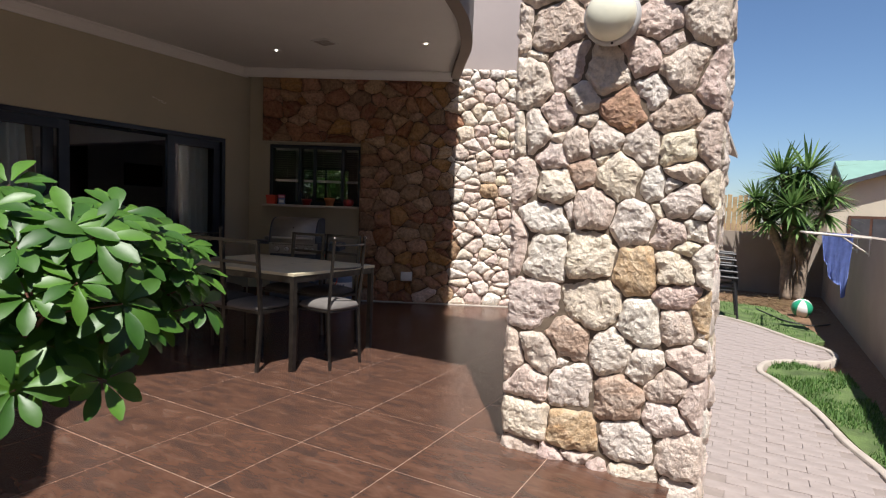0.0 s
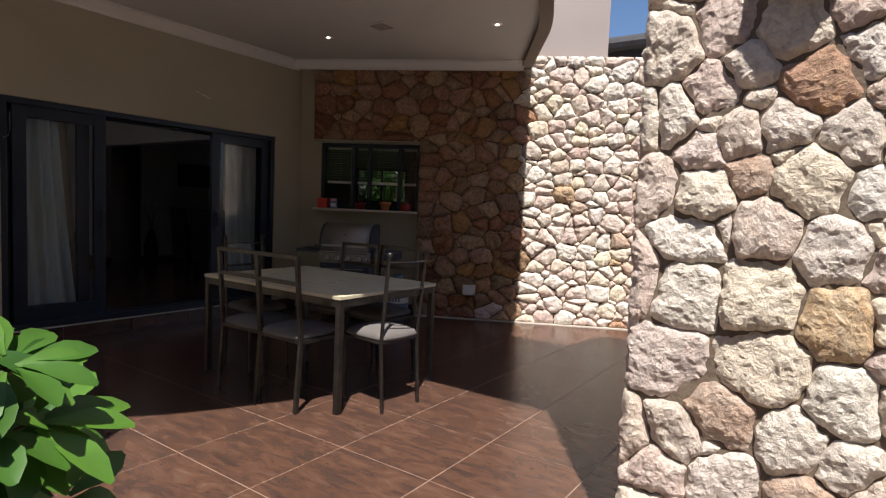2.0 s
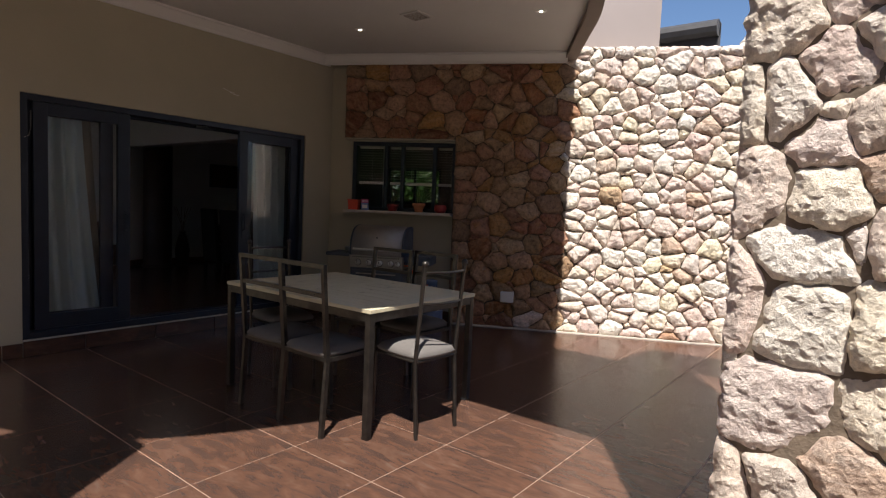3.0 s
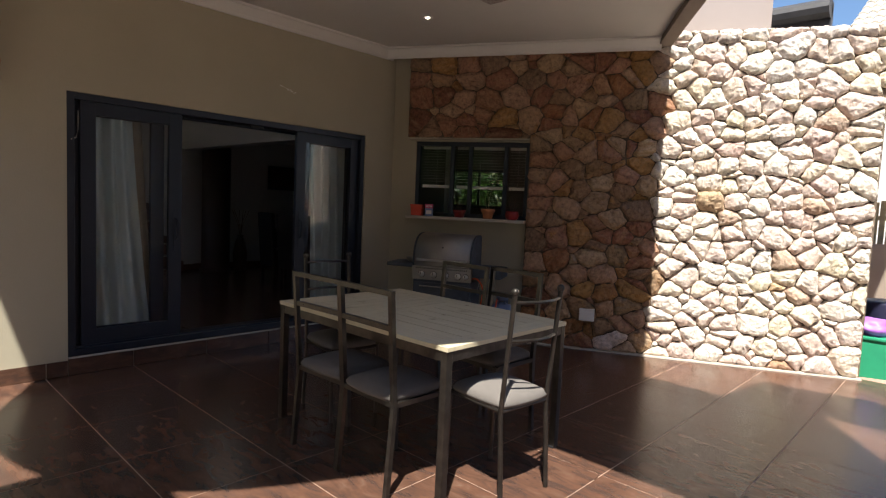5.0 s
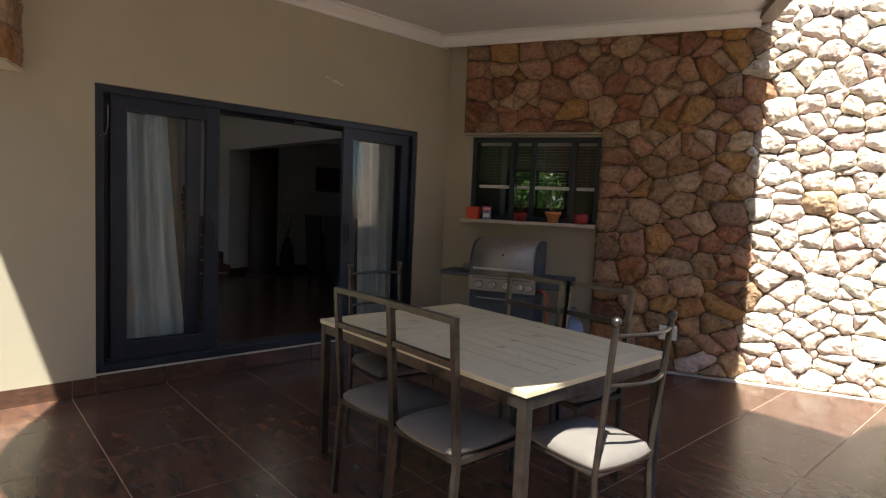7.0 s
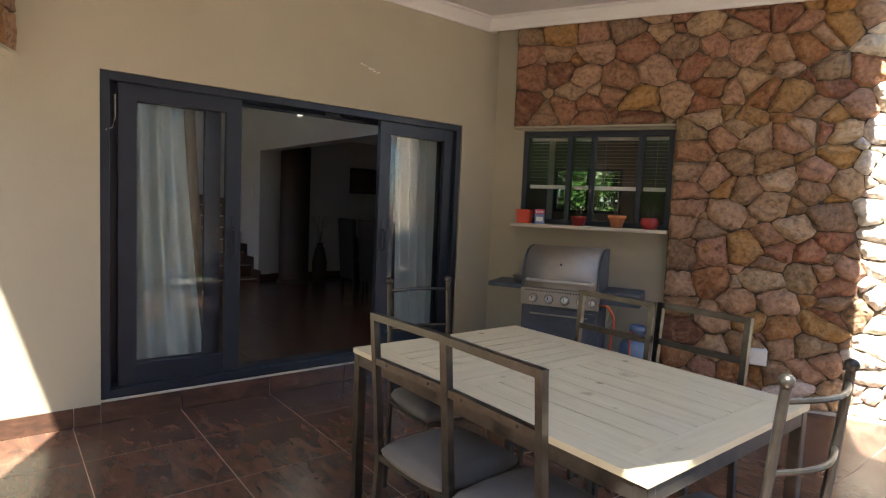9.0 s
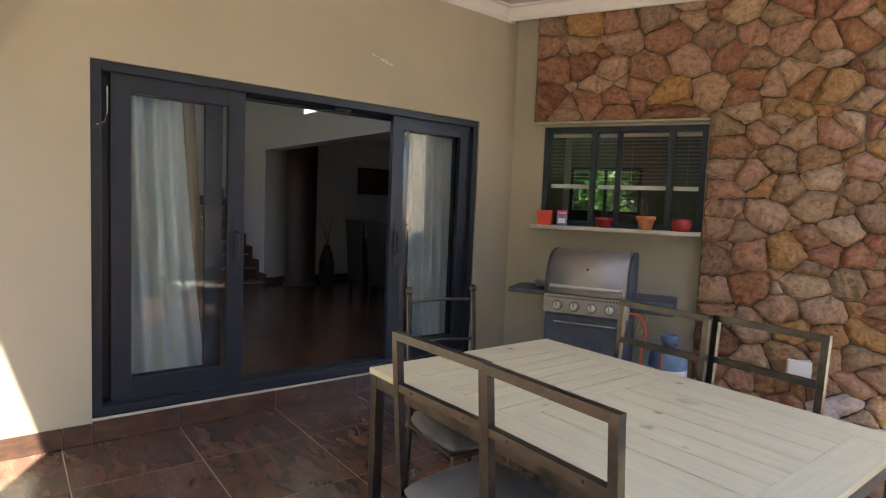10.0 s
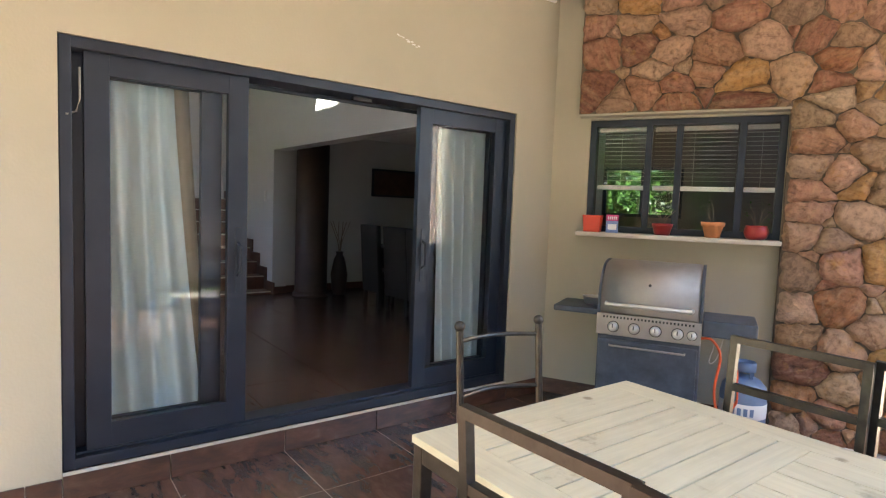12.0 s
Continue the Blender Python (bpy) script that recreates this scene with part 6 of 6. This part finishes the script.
cl = cells(sq, -1.49 * AN, 4.2 * AN, 0.005, 3.185, holes=((-9, (S1 + 0.005) * AN, -9, 2.15),), weights=wts)
cl = [(i, [(x / AN, z) for x, z in poly]) for i, poly in cl if not (seeds[i][0] < S1 + 0.02 and seeds[i][1] < 2.16)]
cl2 = []
for i, poly in cl:
    sx, sz = seeds[i]
    if sx <= 2.95:
        if min(p[1] for p in poly) < 2.62:
            poly = clip(poly, 2.99, 0, 1, 0)
    else:
        poly = clip(poly, 0, 2.62, 0, -1)
    if len(poly) >= 3:
        cl2.append((i, poly))


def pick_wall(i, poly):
    # sun and shade put into the stone colour: red under the ceiling, pale beyond
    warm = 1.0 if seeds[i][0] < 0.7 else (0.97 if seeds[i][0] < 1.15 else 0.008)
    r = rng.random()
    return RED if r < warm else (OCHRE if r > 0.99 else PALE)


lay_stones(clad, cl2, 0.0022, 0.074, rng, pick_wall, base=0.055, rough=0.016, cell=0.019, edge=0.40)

# stone pillar
pillar = thing("stone_pillar", "square pillar clad in rough pale pinkish natural stone", "pillar", Matrix.Translation((PIL_X0, PIL_Y, 0)))
W, D = PIL_X1 - PIL_X0, PIL_Y1 - PIL_Y
TOP = 2.98
part("core", box(0.012, W - 0.012, 0.004, D - 0.012, PAVE_Z, TOP), MORTAR, pillar, "tan mortar core")
LOWER = [(0.04, 1.13), (0.19, 1.09), (0.43, 1.09), (0.68, 1.03), (0.85, 1.05), (0.95, 1.08), (0.87, 0.91), (0.16, 0.80), (0.46, 0.84), (0.72, 0.76), (0.87, 0.78), (0.98, 0.83), (0.19, 0.53), (0.34, 0.63), (0.57, 0.61), (0.92, 0.62), (0.03, 0.48), (0.13, 0.39), (0.36, 0.40), (0.73, 0.57), (0.85, 0.47), (0.12, 0.18), (0.62, 0.38), (0.97, 0.42), (0.39, 0.15), (0.85, 0.33), (0.67, 0.16), (0.92, 0.16)]
UPPER = [(0.01, 2.27), (0.17, 2.26), (0.71, 2.20), (0.93, 2.22), (0.07, 1.96), (0.26, 2.03), (0.48, 1.98), (0.64, 2.05), (0.81, 1.99), (0.97, 1.93), (0.36, 1.87), (0.68, 1.89), (0.55, 1.82), (0.80, 1.76), (0.24, 1.78), (0.11, 1.71), (-0.00, 1.70), (0.45, 1.67), (0.95, 1.63), (0.21, 1.60), (0.33, 1.65), (0.67, 1.62), (0.83, 1.61), (0.05, 1.47), (0.23, 1.43), (0.37, 1.51), (0.55, 1.48), (0.73, 1.44), (0.85, 1.51), (0.43, 1.33), (0.86, 1.37), (0.99, 1.40), (0.19, 1.27), (0.64, 1.27), (0.82, 1.21), (0.92, 1.24), (1.00, 1.26)]
rng = random.Random(5)
front = LOWER + UPPER + [(0.12 + 0.25 * i + rng.uniform(-0.05, 0.05), 2.42 + 0.2 * k + rng.uniform(-0.05, 0.05)) for k in range(3) for i in range(4)] + [(0.1 + 0.2 * i, -0.06 + rng.uniform(-0.02, 0.02)) for i in range(5)]


def pick_front(i, poly):
    return OCHRE if i in (3, 11, 24) else RED if i == len(LOWER) + 12 else PALE


front, wts = with_fillers(front, 0.8, rng, 0.0, W, PAVE_Z, TOP, 0.105)
lay_stones(pillar, cells(front, -0.012, W + 0.012, PAVE_Z, TOP, weights=wts), 0.0008, 0.064, rng, pick_front, base=0.035, rough=0.014, cell=0.0135, edge=0.50)
for m, width in ((pose(W, 0, 0, 0, 0, 90), D), (pose(0, D, 0, 0, 0, -90), D), (pose(W, D, 0, 0, 0, 180), W)):
    side = part("cladding", box(0.04, width - 0.04, 0.03, 0.04, PAVE_Z + 0.01, TOP - 0.01), MORTAR, pillar, "stone-clad side of the pillar")
    side.matrix_local = m
    ss = seeds_in(0.0, width, PAVE_Z, TOP, 0.22, 0.18, rng)
    lay_stones(side, cells(ss, 0.0, width, PAVE_Z, TOP), 0.006, 0.05, rng, lambda i, p: PALE, base=0.035)

# floor tiles
base_tile = {}


def tile(parent, x0, x1, y0, y1, z, mat, thick=0.009):
    key = (round(x1 - x0, 3), round(y1 - y0, 3), mat.name)
    if key not in base_tile:
        w, d = (x1 - x0) / 2, (y1 - y0) / 2
        bm = box(-w, w, -d, d, -thick, 0)
        top = [e for e in bm.edges if all(v.co.z > -1e-5 for v in e.verts)]
        bmesh.ops.bevel(bm, geom=top, offset=0.0006, segments=1, affect="EDGES")
        me = bpy.data.meshes.new("tile")
        bm.to_mesh(me)
        bm.free()
        me.materials.append(mat)
        base_tile[key] = me
    ob = new("tile", base_tile[key])
    ob.parent = parent
    ob.location = ((x0 + x1) / 2, (y0 + y1) / 2, z)
    return ob


floor = tagged(new("floor"), "glossy rust-brown porcelain tiles with pale grout", "floor", kind="structure")
g = 0.0026
xs = [DOOR_X] + [TILE_X + PITCH * i for i in range(0, 9)] + [EDGE_X + 0.02]
ys = [TILE_Y + PITCH * k for k in range(-10, 8)]
inv = WALL.inverted()
for a, b in zip(xs, xs[1:]):
    for c, d in zip(ys, ys[1:]):
        if (inv @ Vector(((a + b) / 2, c, 0))).y > 0.10:
            continue
        if c > 4.6 and a > -2.3:
            continue
        if a > -2.3 and d > 4.53:
            d = 4.53
        tile(floor, a + g, b - g, c + g, d - g, 0.0, TILE)
# tiles of the room floor
room = bpy.data.objects["floor_room"]
room.data.materials[0] = GROUT
for i in range(8):
    for k in range(-4, 6):
        tile(room, X1 - PITCH * (i + 1) + g, X1 - PITCH * i - g, TILE_Y + PITCH * k + g, TILE_Y + PITCH * (k + 1) - g, INSIDE + 0.004, TILE)
# edge riser and door step
riser = tagged(new("patio_edge"), "brown tiled riser along the edge of the patio", "step", kind="structure")
for c, d in zip(ys, ys[1:]):
    if c < 4.5:
        t = tile(riser, 0.0, min(d, 4.53) - c - 2 * g, 0.0, 0.12, 0, TILE)
        t.matrix_local = Matrix.Translation((EDGE_X + 0.012, (c + min(d, 4.53)) / 2, -0.07)) @ Matrix.Rotation(math.pi / 2, 4, "Z") @ Matrix.Rotation(math.pi / 2, 4, "X")
step = tagged(new("door_step"), "brown tiled step under the sliding door with a pale edge", "step", kind="structure")
cuts = [4.07, TILE_Y - PITCH, TILE_Y, TILE_Y + PITCH, TILE_Y + 2 * PITCH, 6.845]
for c, d in zip(cuts, cuts[1:]):
    t = tile(step, 0.0, d - c - 2 * g, 0.0, 0.125, 0, TILE)
    t.matrix_local = Matrix.Translation((DOOR_X + 0.010, (c + d) / 2, 0.0645)) @ Matrix.Rotation(math.pi / 2, 4, "Z") @ Matrix.Rotation(math.pi / 2, 4, "X")
    t = tile(step, 0.0, 0.095, 0.0, d - c - 2 * g, 0, TILE)
    t.matrix_local = Matrix.Translation((DOOR_X - 0.044, (c + d) / 2, 0.1405))
part("edge_trim", box(DOOR_X - 0.002, DOOR_X + 0.012, 4.07, 6.845, 0.128, 0.142, 0.002), SILLSTONE, step, "pale metal tile trim")
skirt = tagged(new("skirting"), "brown tiled skirting along the plaster wall", "baseboard", kind="structure")
for c, d in ((2.13, 2.72), (2.72, 3.325), (3.325, 3.93), (3.93, 4.07), (6.845, 7.20)):
    t = tile(skirt, 0.0, d - c - 2 * g, 0.0, 0.115, 0, TILE)
    t.matrix_local = Matrix.Translation((DOOR_X + 0.010, (c + d) / 2, 0.059)) @ Matrix.Rotation(math.pi / 2, 4, "Z") @ Matrix.Rotation(math.pi / 2, 4, "X")

for i in range(3):
    t = tile(skirt, 0.0, 0.52, 0.0, 0.115, 0, TILE)
    t.matrix_local = WALL @ Matrix.Translation((-1.44 + 0.527 * i, 0.116, 0.059)) @ Matrix.Rotation(math.pi / 2, 4, "X")

# pavers of the path: the near ones one by one, the far ones joined
pavement = bpy.data.objects["pavement"]
pm = bpy.data.meshes.new("paver")
bm = box(-0.0985, 0.0985, -0.048, 0.048, -0.05, 0.0, 0.003)
bm.to_mesh(pm)
bm.free()
pm.materials.append(PAVER)
rng = random.Random(2)
far = bmesh.new()
count = 0
y, row = 4.0, 0
line_in = [(EDGE_X + 0.01, -2.9)] + [(x - 0.03, y_) for x, y_ in kline] + [(-4.4, 10.3), (-2.45, 9.78), (-2.45, 5.2), (EDGE_X + 0.01, 4.9)]
while y < 11.8:
    x = -4.4 + (0.1 if row % 2 else 0.0)
    while x < -0.4:
        if inside(x, y, line_in) and not (PIL_X0 - 0.05 < x < PIL_X1 + 0.1 and PIL_Y < y < PIL_Y1 + 0.05):
            z = PAVE_Z + rng.uniform(-0.003, 0.003)
            if count < 300 and x > -1.7:
                ob = new("paver", pm)
                ob.parent = pavement
                ob.location = (x, y, z)
                ob.rotation_euler = (rng.uniform(-0.01, 0.01), rng.uniform(-0.01, 0.01), rng.uniform(-0.02, 0.02))
                count += 1
            else:
                box(x - 0.0985, x + 0.0985, y - 0.048, y + 0.048, z - 0.05, z, bm=far)
        x += 0.2
    y += 0.099
    row += 1
ob = part("far_pavers", far, PAVER, pavement)
ob["kind"] = "stuff"
